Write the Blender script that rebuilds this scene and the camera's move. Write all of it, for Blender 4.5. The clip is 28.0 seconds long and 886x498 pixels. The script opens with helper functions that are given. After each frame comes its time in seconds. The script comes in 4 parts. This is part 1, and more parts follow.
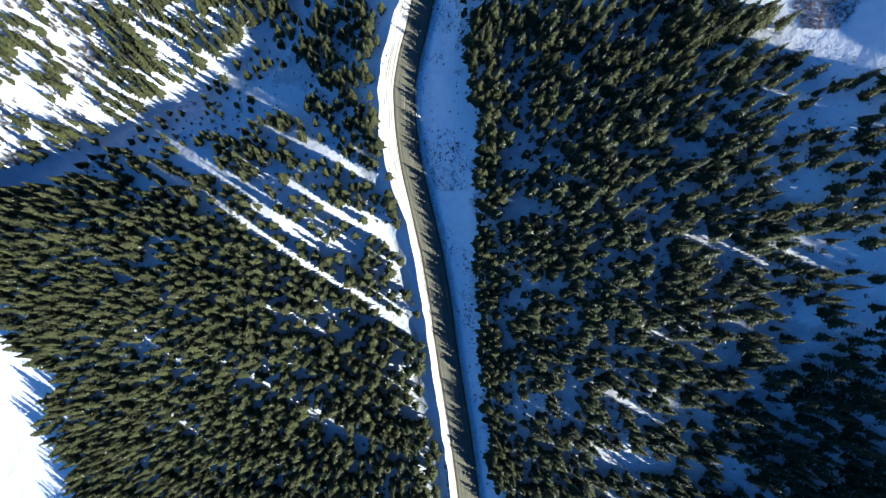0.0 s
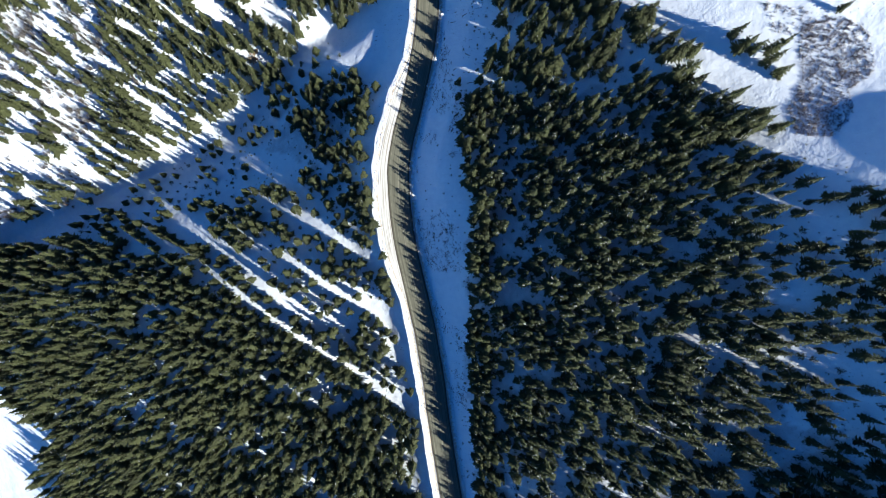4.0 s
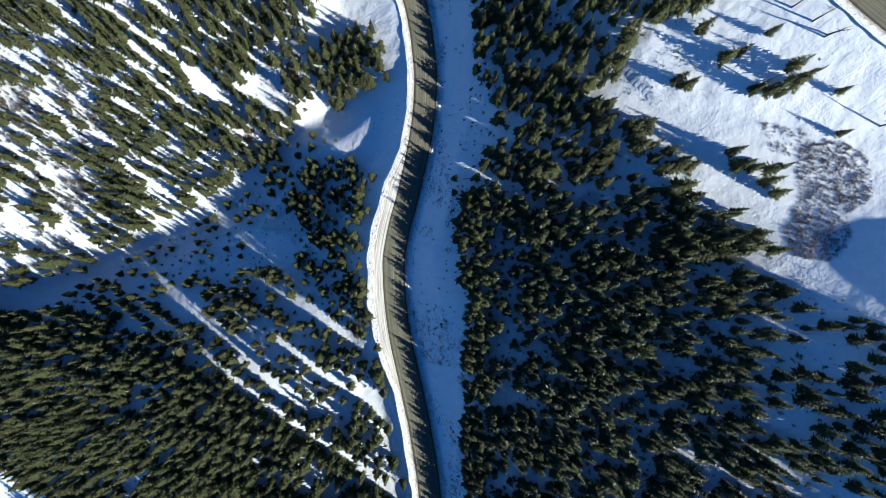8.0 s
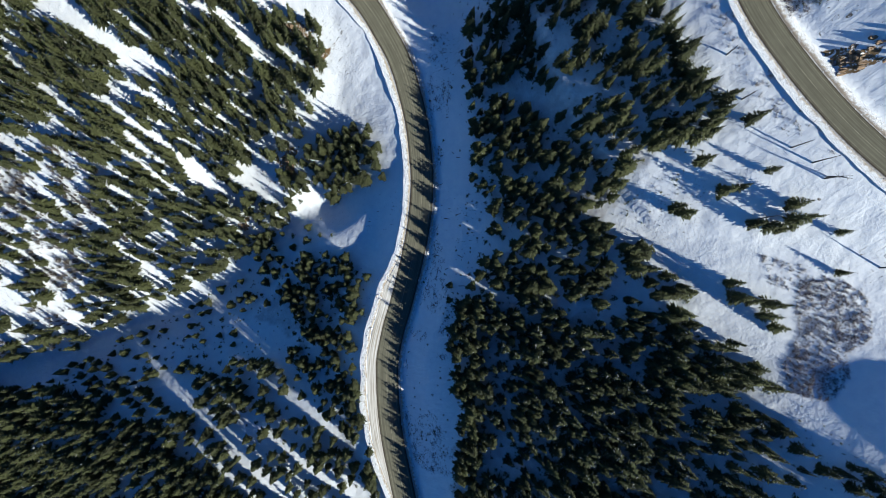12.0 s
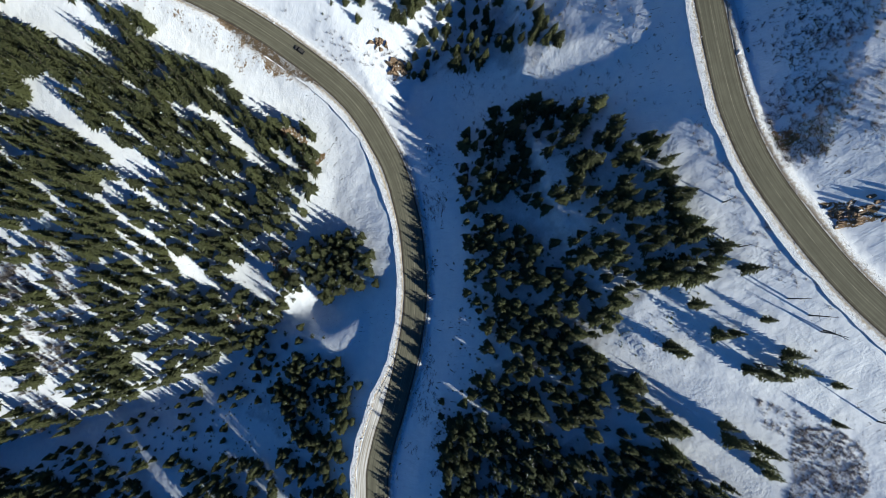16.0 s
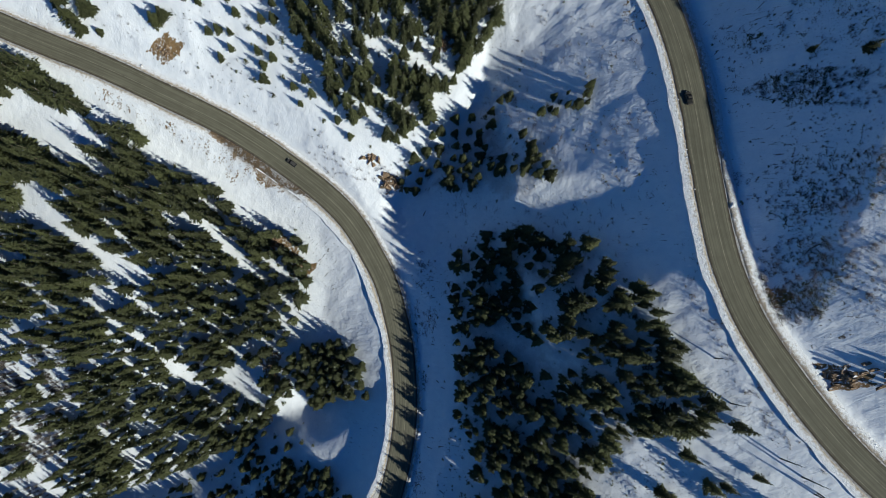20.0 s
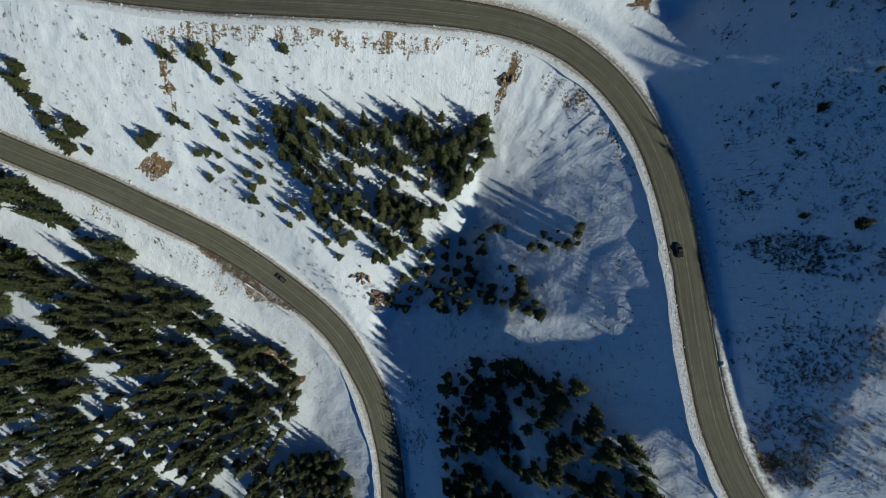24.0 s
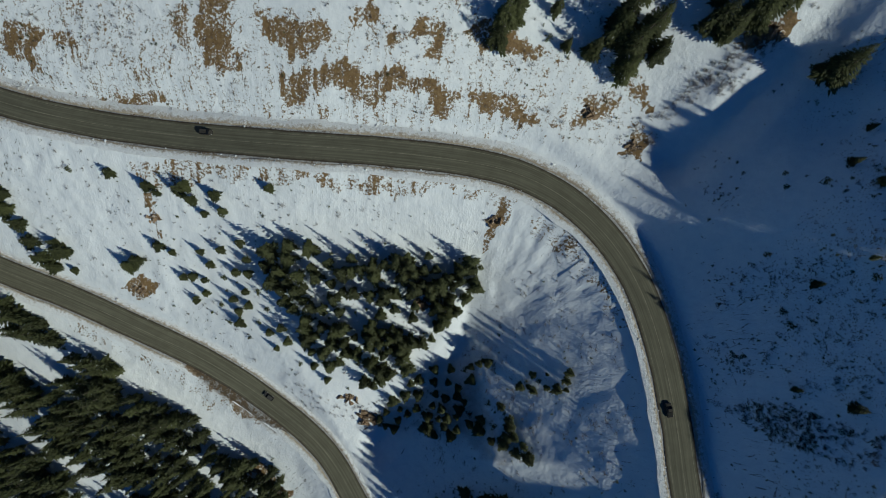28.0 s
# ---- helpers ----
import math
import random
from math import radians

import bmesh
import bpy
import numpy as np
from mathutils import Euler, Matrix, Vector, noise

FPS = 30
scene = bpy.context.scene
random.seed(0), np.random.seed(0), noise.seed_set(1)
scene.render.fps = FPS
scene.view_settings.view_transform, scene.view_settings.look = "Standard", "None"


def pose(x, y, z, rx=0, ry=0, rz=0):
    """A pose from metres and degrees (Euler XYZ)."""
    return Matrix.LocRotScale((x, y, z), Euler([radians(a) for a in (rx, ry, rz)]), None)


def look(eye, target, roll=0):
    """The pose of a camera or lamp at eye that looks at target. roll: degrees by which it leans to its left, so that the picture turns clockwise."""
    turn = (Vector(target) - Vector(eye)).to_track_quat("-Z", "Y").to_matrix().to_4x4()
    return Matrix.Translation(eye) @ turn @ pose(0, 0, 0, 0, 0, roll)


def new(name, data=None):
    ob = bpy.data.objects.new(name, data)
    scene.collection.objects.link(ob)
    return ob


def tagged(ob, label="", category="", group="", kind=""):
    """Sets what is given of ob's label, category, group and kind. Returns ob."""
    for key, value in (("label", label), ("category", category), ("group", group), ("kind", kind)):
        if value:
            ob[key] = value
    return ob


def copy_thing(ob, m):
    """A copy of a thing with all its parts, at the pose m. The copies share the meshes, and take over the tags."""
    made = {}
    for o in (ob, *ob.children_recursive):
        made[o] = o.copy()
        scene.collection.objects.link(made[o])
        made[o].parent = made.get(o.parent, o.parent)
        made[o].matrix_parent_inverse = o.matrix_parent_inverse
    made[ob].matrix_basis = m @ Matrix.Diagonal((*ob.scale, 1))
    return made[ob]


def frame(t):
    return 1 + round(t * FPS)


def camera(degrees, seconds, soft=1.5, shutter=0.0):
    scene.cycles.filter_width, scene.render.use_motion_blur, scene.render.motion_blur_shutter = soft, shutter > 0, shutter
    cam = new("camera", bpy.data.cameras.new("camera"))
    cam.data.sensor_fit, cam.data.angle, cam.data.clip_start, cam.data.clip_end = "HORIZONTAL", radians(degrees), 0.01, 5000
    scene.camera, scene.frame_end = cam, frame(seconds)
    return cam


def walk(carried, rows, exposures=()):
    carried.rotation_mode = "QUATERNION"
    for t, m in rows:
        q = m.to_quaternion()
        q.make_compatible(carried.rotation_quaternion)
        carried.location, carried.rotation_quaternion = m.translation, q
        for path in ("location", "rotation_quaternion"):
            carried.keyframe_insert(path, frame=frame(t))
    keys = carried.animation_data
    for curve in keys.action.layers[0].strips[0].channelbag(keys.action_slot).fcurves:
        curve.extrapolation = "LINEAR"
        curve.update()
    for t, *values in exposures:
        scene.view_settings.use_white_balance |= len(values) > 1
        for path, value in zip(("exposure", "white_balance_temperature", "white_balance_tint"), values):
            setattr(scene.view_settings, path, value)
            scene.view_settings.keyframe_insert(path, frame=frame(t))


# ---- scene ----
cam = camera(70, 28.0, soft=0.5)
ROWS = [
    (0.0, 0.0, 0.0, 400.0, 3.428, -4.416, -0.264),
    (1.0, 0.6, 9.48, 400.91, 3.178, -4.469, -0.253),
    (2.0, 1.13, 19.1, 401.62, 2.982, -4.516, -0.206),
    (3.0, 1.6, 28.85, 402.15, 2.836, -4.557, -0.125),
    (4.0, 2.03, 38.73, 402.52, 2.738, -4.591, -0.017),
    (5.0, 2.43, 48.75, 402.76, 2.685, -4.62, 0.117),
    (6.0, 2.83, 58.9, 402.87, 2.672, -4.643, 0.271),
    (7.0, 3.23, 69.19, 402.9, 2.696, -4.659, 0.443),
    (8.0, 3.63, 79.6, 402.85, 2.752, -4.669, 0.629),
    (9.0, 4.05, 90.14, 402.75, 2.837, -4.672, 0.825),
    (10.0, 4.5, 100.81, 402.61, 2.946, -4.669, 1.028),
    (11.0, 4.97, 111.6, 402.47, 3.073, -4.659, 1.236),
    (12.0, 5.47, 122.52, 402.33, 3.216, -4.642, 1.445),
    (13.0, 6.01, 133.55, 402.22, 3.368, -4.618, 1.652),
    (14.0, 6.58, 144.7, 402.14, 3.526, -4.587, 1.857),
    (15.0, 7.18, 155.97, 402.12, 3.686, -4.549, 2.055),
    (16.0, 7.81, 167.35, 402.15, 3.842, -4.504, 2.246),
    (17.0, 8.48, 178.85, 402.24, 3.991, -4.452, 2.429),
    (18.0, 9.17, 190.46, 402.4, 4.13, -4.393, 2.601),
    (19.0, 9.89, 202.18, 402.62, 4.254, -4.327, 2.762),
    (20.0, 10.62, 214.02, 402.9, 4.362, -4.255, 2.912),
    (21.0, 11.37, 225.96, 403.23, 4.449, -4.177, 3.05),
    (22.0, 12.14, 238.02, 403.59, 4.514, -4.093, 3.177),
    (23.0, 12.91, 250.19, 403.97, 4.555, -4.004, 3.294),
    (24.0, 13.68, 262.48, 404.33, 4.571, -3.911, 3.402),
    (25.0, 14.44, 274.89, 404.64, 4.561, -3.813, 3.502),
    (26.0, 15.19, 287.42, 404.87, 4.526, -3.713, 3.596),
    (27.0, 15.93, 300.08, 404.97, 4.466, -3.61, 3.687),
    (28.0, 16.65, 312.86, 404.88, 4.382, -3.506, 3.779),
]
EXPOSURES = [(0.0, 1.5, 5150, 5), (4.0, 1.33, 5160, 5), (8.0, 1.07, 5180, 4), (12.0, 0.73, 5200, 4), (20.0, 0.17, 5250, 2), (28.0, -0.52, 5230, -4)]
walk(cam, [(t, pose(x, y, z, rx, ry, rz)) for t, x, y, z, rx, ry, rz in ROWS], EXPOSURES)

# ---- daylight ----
SUN_FROM = Vector((0.843, -0.537, 0.0)).normalized()
SUN_ELEVATION = 37.3
world = bpy.data.worlds.new("winter_sky")
scene.world = world
world.use_nodes = True
sky = world.node_tree.nodes.new("ShaderNodeTexSky")
sky.sky_type = "NISHITA"
sky.sun_disc = False
sky.sun_elevation = radians(SUN_ELEVATION)
sky.sun_rotation = math.atan2(SUN_FROM.x, SUN_FROM.y)
sky.altitude = 3000
sky.air_density, sky.dust_density, sky.ozone_density = 0.7, 0.0, 7.0
deep = world.node_tree.nodes.new("ShaderNodeHueSaturation")
deep.inputs["Saturation"].default_value = 1.12
world.node_tree.links.new(sky.outputs[0], deep.inputs["Color"])
world.node_tree.links.new(deep.outputs[0], world.node_tree.nodes["Background"].inputs[0])
world.node_tree.nodes["Background"].inputs[1].default_value = 0.057
sun = new("sun", bpy.data.lights.new("sun", "SUN"))
sun.data.energy, sun.data.angle, sun.data.color = 4.3, radians(0.53), (1.0, 0.86, 0.66)
sun_at = SUN_FROM * math.cos(radians(SUN_ELEVATION)) + Vector((0, 0, math.sin(radians(SUN_ELEVATION))))
sun.matrix_world = look(sun_at * 900, (0, 0, 0))


# ---- materials ----
def material(name, rough=0.8, metal=0.0):
    mat = bpy.data.materials.new(name)
    mat.use_nodes = True
    shader = mat.node_tree.nodes["Principled BSDF"]
    shader.inputs["Roughness"].default_value = rough
    shader.inputs["Metallic"].default_value = metal
    shader.inputs["Specular IOR Level"].default_value = 0.3
    return mat, mat.node_tree, shader


def node(tree, kind, **values):
    n = tree.nodes.new(kind)
    for key, value in values.items():
        n.inputs[key.replace("_", " ")].default_value = value
    return n


def position(tree):
    return tree.nodes.new("ShaderNodeNewGeometry").outputs["Position"]


def noise_at(tree, scale, detail=4.0, rough=0.55, where=None):
    n = node(tree, "ShaderNodeTexNoise", Scale=scale, Detail=detail, Roughness=rough)
    tree.links.new(where or position(tree), n.inputs["Vector"])
    return n.outputs["Fac"]


def ramp(tree, fac, stops):
    n = tree.nodes.new("ShaderNodeValToRGB")
    els = n.color_ramp.elements
    while len(els) < len(stops):
        els.new(0.5)
    for e, (at, colour) in zip(els, stops):
        e.position = at
        e.color = (*colour, 1) if len(colour) == 3 else colour
    tree.links.new(fac, n.inputs[0])
    return n.outputs[0]


def mixed(tree, fac, a, b, blend="MIX"):
    n = tree.nodes.new("ShaderNodeMix")
    n.data_type, n.blend_type = "RGBA", blend
    for value, socket in ((fac, n.inputs[0]), (a, n.inputs[6]), (b, n.inputs[7])):
        if hasattr(value, "is_linked"):
            tree.links.new(value, socket)
        elif socket.type == "VALUE":
            socket.default_value = value
        else:
            socket.default_value = (*value, 1)
    return n.outputs[2]


def maths(tree, op, a, b=0.0, clamp=False):
    n = tree.nodes.new("ShaderNodeMath")
    n.operation, n.use_clamp = op, clamp
    for value, socket in ((a, n.inputs[0]), (b, n.inputs[1])):
        if hasattr(value, "is_linked"):
            tree.links.new(value, socket)
        else:
            socket.default_value = value
    return n.outputs[0]


def attribute(tree, name):
    n = tree.nodes.new("ShaderNodeAttribute")
    n.attribute_name = name
    return n


def bump(tree, shader, height, strength, distance):
    n = node(tree, "ShaderNodeBump", Strength=strength, Distance=distance)
    tree.links.new(height, n.inputs["Height"])
    tree.links.new(n.outputs[0], shader.inputs["Normal"])


def make_ground():
    """Snow with bare soil, scrub and dirt where the ground's own masks put them."""
    mat, t, s = material("snow_ground", 0.75)
    soil, scrub, dirt = (attribute(t, n).outputs["Fac"] for n in ("soil", "scrub", "dirt"))
    snow = ramp(t, noise_at(t, 0.35, 5), [(0.3, (0.80, 0.82, 0.85)), (0.7, (0.88, 0.89, 0.90))])
    earth = ramp(t, noise_at(t, 0.9, 6, 0.65), [(0.3, (0.11, 0.068, 0.030)), (0.5, (0.20, 0.128, 0.055)), (0.75, (0.30, 0.205, 0.10))])
    stretched = node(t, "ShaderNodeMapping")
    stretched.inputs["Scale"].default_value = (0.5, 0.16, 0.3)
    t.links.new(position(t), stretched.inputs["Vector"])
    patch = noise_at(t, 0.42, 7, 0.68, stretched.outputs[0])
    # runnels and streaks down the slopes beside the roads
    run, off, steep = (attribute(t, n).outputs["Fac"] for n in ("run", "off", "steep"))

    def down(across_scale, fall_scale, rough):
        v = node(t, "ShaderNodeCombineXYZ")
        t.links.new(maths(t, "MULTIPLY", run, across_scale), v.inputs[0])
        t.links.new(maths(t, "MULTIPLY", off, fall_scale), v.inputs[1])
        return noise_at(t, 1.0, 5, rough, v.outputs[0])
    streak, dash = (maths(t, "ADD", maths(t, "MULTIPLY", n, 1.45), -0.22) for n in (down(0.42, 0.075, 0.62), down(1.3, 0.30, 0.65)))
    patch = mixed(t, maths(t, "MULTIPLY", steep, 0.6), patch, streak)
    bare = maths(t, "MULTIPLY", maths(t, "SUBTRACT", maths(t, "ADD", maths(t, "ADD", patch, soil), maths(t, "MULTIPLY", noise_at(t, 1.1, 5, 0.75), 1.1)), 1.53), 10.0, True)
    speck = mixed(t, maths(t, "MULTIPLY", steep, 0.7), noise_at(t, 1.9, 4, 0.7), dash)
    brush = maths(t, "MULTIPLY", maths(t, "SUBTRACT", maths(t, "ADD", speck, maths(t, "MULTIPLY", scrub, 0.32)), 0.80), 16.0, True)
    twig = ramp(t, noise_at(t, 6.0, 2), [(0.3, (0.05, 0.045, 0.03)), (0.7, (0.15, 0.12, 0.09))])
    smear = maths(t, "MULTIPLY", dirt, ramp(t, noise_at(t, 1.3, 5, 0.7), [(0.25, (0.45, 0.45, 0.45)), (0.65, (1, 1, 1))]), True)
    # dropped needles and forest shade, both painted into the snow under the stands
    fallen = maths(t, "MULTIPLY", attribute(t, "litter_shade").outputs["Fac"], ramp(t, noise_at(t, 0.22, 6, 0.7), [(0.3, (0.2, 0.2, 0.2)), (0.6, (0.65, 0.65, 0.65))]))
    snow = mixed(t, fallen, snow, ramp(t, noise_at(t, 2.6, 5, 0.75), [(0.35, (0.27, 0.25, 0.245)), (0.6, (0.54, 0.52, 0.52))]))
    col = mixed(t, bare, snow, earth)
    col = mixed(t, brush, col, twig)
    col = mixed(t, smear, col, ramp(t, dirt, [(0.35, (0.46, 0.40, 0.33)), (0.75, (0.20, 0.155, 0.105)), (0.9, (0.075, 0.058, 0.04))]))
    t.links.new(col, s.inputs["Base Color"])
    rough = ramp(t, noise_at(t, 0.045, 3, 0.55), [(0.42, (0.22, 0.22, 0.22)), (0.62, (1, 1, 1))])
    relief = maths(t, "ADD", maths(t, "MULTIPLY", noise_at(t, 0.30, 3, 0.45), 1.2), maths(t, "MULTIPLY", maths(t, "MULTIPLY", noise_at(t, 1.0, 4, 0.55), rough), 0.8))
    relief = maths(t, "ADD", relief, maths(t, "MULTIPLY", maths(t, "MULTIPLY", streak, steep), 0.6))
    bump(t, s, relief, 0.52, 0.55)
    return mat


def make_asphalt():
    mat, t, s = material("sanded_asphalt", 0.85)
    across = attribute(t, "across").outputs["Fac"]
    along = node(t, "ShaderNodeCombineXYZ")
    t.links.new(maths(t, "MULTIPLY", across, 9.0), along.inputs[0])
    t.links.new(maths(t, "MULTIPLY", attribute(t, "along").outputs["Fac"], 0.035), along.inputs[1])
    lanes = noise_at(t, 1.0, 3, 0.5, along.outputs[0])
    col = ramp(t, lanes, [(0.30, (0.096, 0.092, 0.065)), (0.5, (0.124, 0.118, 0.084)), (0.70, (0.158, 0.150, 0.107))])
    patch = noise_at(t, 0.25, 5, 0.6)
    col = mixed(t, 0.45, col, ramp(t, patch, [(0.3, (0.72, 0.70, 0.66)), (0.7, (1.12, 1.10, 1.05))]), "MULTIPLY")
    # worn centre and edge lines
    off = maths(t, "ABSOLUTE", across)
    centre = maths(t, "LESS_THAN", off, 0.022)
    sides = maths(t, "LESS_THAN", maths(t, "ABSOLUTE", maths(t, "SUBTRACT", off, 0.76)), 0.014)
    worn = maths(t, "MULTIPLY", maths(t, "ADD", centre, sides, True), ramp(t, noise_at(t, 0.5, 5, 0.7), [(0.35, (0.05, 0.05, 0.05)), (0.7, (0.45, 0.45, 0.45))]))
    col = mixed(t, worn, col, (0.42, 0.38, 0.28))
    edge = maths(t, "MULTIPLY", maths(t, "SUBTRACT", maths(t, "ADD", maths(t, "ABSOLUTE", across), maths(t, "MULTIPLY", noise_at(t, 0.6, 4), 0.25)), 0.95), 7.0, True)
    col = mixed(t, edge, col, (0.055, 0.043, 0.03))
    t.links.new(col, s.inputs["Base Color"])
    bump(t, s, noise_at(t, 6.0, 3), 0.2, 0.05)
    return mat


def make_bank():
    mat, t, s = material("ploughed_snow", 0.8)
    edge = attribute(t, "edge").outputs["Fac"]
    fleck = noise_at(t, 0.9, 6, 0.7)
    soiled = maths(t, "MULTIPLY", maths(t, "SUBTRACT", maths(t, "ADD", fleck, maths(t, "MULTIPLY", edge, 0.55)), 0.66), 4.0, True)
    col = mixed(t, soiled, ramp(t, noise_at(t, 2.0, 4), [(0.3, (0.74, 0.74, 0.74)), (0.7, (0.88, 0.88, 0.89))]), (0.40, 0.335, 0.25))
    t.links.new(col, s.inputs["Base Color"])
    bump(t, s, noise_at(t, 1.2, 6, 0.7), 0.9, 0.5)
    return mat


def make_packed():
    """Rutted, driven-on snow of a lay-by."""
    mat, t, s = material("packed_snow", 0.8)
    along = node(t, "ShaderNodeCombineXYZ")
    t.links.new(maths(t, "MULTIPLY", attribute(t, "across").outputs["Fac"], 7.0), along.inputs[0])
    t.links.new(maths(t, "MULTIPLY", attribute(t, "along").outputs["Fac"], 0.05), along.inputs[1])
    ruts = noise_at(t, 1.0, 4, 0.6, along.outputs[0])
    col = ramp(t, ruts, [(0.34, (0.30, 0.26, 0.20)), (0.52, (0.54, 0.51, 0.46)), (0.66, (0.70, 0.68, 0.66))])
    t.links.new(col, s.inputs["Base Color"])
    bump(t, s, ruts, 0.4, 0.2)
    return mat


def make_needles(name, dark, bright, frosted=0.995):
    mat, t, s = material(name, 0.7)
    info = t.nodes.new("ShaderNodeObjectInfo")
    tint = maths(t, "FRACT", maths(t, "ADD", attribute(t, "tint").outputs["Fac"], info.outputs["Random"]))
    island = t.nodes.new("ShaderNodeNewGeometry").outputs["Random Per Island"]
    fac = maths(t, "ADD", maths(t, "MULTIPLY", tint, 0.5), maths(t, "MULTIPLY", island, 0.5))
    col = ramp(t, fac, [(0.1, dark), (0.9, bright)])
    # snow still held on a few boughs
    held = maths(t, "GREATER_THAN", island, frosted)
    col = mixed(t, held, col, (0.42, 0.43, 0.45))
    col = mixed(t, 0.8, col, ramp(t, noise_at(t, 2.2, 4, 0.7), [(0.3, (0.55, 0.55, 0.5)), (0.7, (1.25, 1.2, 1.1))]), "MULTIPLY")
    t.links.new(col, s.inputs["Base Color"])
    # thin sprays let some light through
    glow = t.nodes.new("ShaderNodeBsdfTranslucent")
    t.links.new(col, glow.inputs["Color"])
    both = t.nodes.new("ShaderNodeMixShader")
    both.inputs[0].default_value = 0.4
    t.links.new(s.outputs[0], both.inputs[1])
    t.links.new(glow.outputs[0], both.inputs[2])
    t.links.new(both.outputs[0], t.nodes["Material Output"].inputs["Surface"])
    return mat


def make_plain(name, a, b, scale, rough=0.8, metal=0.0):
    mat, t, s = material(name, rough, metal)
    t.links.new(ramp(t, noise_at(t, scale, 5, 0.65), [(0.3, a), (0.7, b)]), s.inputs["Base Color"])
    return mat


SNOW = make_ground()
ASPHALT = make_asphalt()
BANK = make_bank()
PACKED = make_packed()
NEEDLES = make_needles("spruce_needles", (0.048, 0.054, 0.027), (0.130, 0.143, 0.059))
FROSTED = make_needles("snow_flecked_needles", (0.042, 0.049, 0.025), (0.112, 0.127, 0.055), 0.955)
BARK = make_plain("bark", (0.06, 0.045, 0.035), (0.16, 0.12, 0.09), 4.0)
GREY_WOOD = make_plain("weathered_wood", (0.07, 0.06, 0.055), (0.17, 0.15, 0.13), 5.0)
TWIG = make_plain("willow_twigs", (0.075, 0.062, 0.06), (0.20, 0.165, 0.15), 3.0)


def make_rock():
    mat, t, s = material("snowy_rock", 0.9)
    stone = ramp(t, noise_at(t, 1.1, 6, 0.7), [(0.3, (0.09, 0.06, 0.04)), (0.5, (0.24, 0.165, 0.10)), (0.72, (0.40, 0.30, 0.19))])
    parts = t.nodes.new("ShaderNodeSeparateXYZ")
    t.links.new(t.nodes.new("ShaderNodeNewGeometry").outputs["Normal"], parts.inputs[0])
    lying = maths(t, "MULTIPLY", maths(t, "SUBTRACT", maths(t, "ADD", parts.outputs[2], noise_at(t, 0.9, 4)), 1.5), 9.0, True)
    t.links.new(mixed(t, lying, stone, (0.84, 0.85, 0.87)), s.inputs["Base Color"])
    bump(t, s, noise_at(t, 2.5, 6, 0.7), 0.6, 0.3)
    return mat


ROCK = make_rock()


# ---- lie of the land ----
def value_noise(x, y, size, seed):
    x, y = np.asarray(x) / size, np.asarray(y) / size
    ix, iy = np.floor(x).astype(np.int64), np.floor(y).astype(np.int64)
    fx, fy = x - ix, y - iy
    fx, fy = fx * fx * (3 - 2 * fx), fy * fy * (3 - 2 * fy)

    def corner(i, j):
        h = (i * 374761393 + j * 668265263 + seed * 974634777) & 0xFFFFFFFF
        h = ((h ^ (h >> 13)) * 1274126177) & 0xFFFFFFFF
        return ((h ^ (h >> 16)) & 0xFFFF) / 32767.5 - 1
    return ((corner(ix, iy) * (1 - fx) + corner(ix + 1, iy) * fx) * (1 - fy)
            + (corner(ix, iy + 1) * (1 - fx) + corner(ix + 1, iy + 1) * fx) * fy)


LOWER_ROAD = [(44, -190, 92), (38, -125, 97), (32, -77, 102), (27.5, -50, 106), (23.5, -24, 109.5), (19.5, 2, 112.5), (14.5, 27, 115.5),
              (8.5, 51, 117.5), (4.8, 77, 119), (5, 94, 120.5), (9.5, 113, 123), (14.8, 137, 126), (17.5, 157, 127.5), (17, 176, 128.5),
              (13.3, 198, 129.5), (7, 218, 131), (-2, 234, 132), (-15, 250.5, 133), (-40, 268.5, 134), (-64, 282, 135.5),
              (-88, 292, 137), (-113, 302, 138), (-140, 311, 138.5), (-175, 323, 139), (-240, 345, 140)]
UPPER_ROAD = [(240, 105, 227), (190, 140, 222), (157, 167, 218), (143, 181.5, 216), (131.5, 196, 214.5), (121.5, 210.5, 213.5), (113.5, 228, 212.5),
              (108.5, 250, 211), (106, 268, 209), (103, 288, 207), (98.5, 305, 205.5), (94.5, 317, 204), (87.5, 330, 202.5),
              (78, 341, 201.5), (64, 351, 200.5), (48.5, 357, 199.5), (29.5, 359.5, 198.5), (0, 361, 195.5), (-28, 361.5, 192),
              (-58, 363, 186), (-89, 365.5, 181), (-120, 370, 177.5), (-150, 378, 174), (-200, 395, 170)]
BROOK = [(-7, 175, 114), (-20, 167, 108), (-36, 156, 100), (-54, 142, 86), (-72, 124, 71), (-106, 107, 53), (-143, 94, 38), (-184, 78, 25), (-224, 63, 10)]
RAVINE = [(10, 251, 134), (17, 264, 141), (29, 278, 152), (42, 297, 163), (46, 316, 172)]
HEAD_GULLY = [(96, 364, 210), (104, 373, 218), (110, 381, 225), (117, 390, 234), (123, 400, 242), (140, 430, 268)]
WEST_FOOT = [(-270, -140, -75), (-270, -40, -32), (-270, 60, 3), (-270, 160, 36), (-270, 260, 75), (-270, 360, 122), (-270, 460, 167)]
WEST_FLANK = [(-195, -100, -22), (-195, -20, 12), (-195, 40, 31), (-195, 160, 58), (-195, 250, 94), (-195, 440, 182)]
WEST_SPUR = [(-120, -120, 8), (-120, -40, 44), (-120, 44, 65), (-120, 180, 90), (-120, 240, 112), (-120, 340, 157), (-120, 440, 206)]
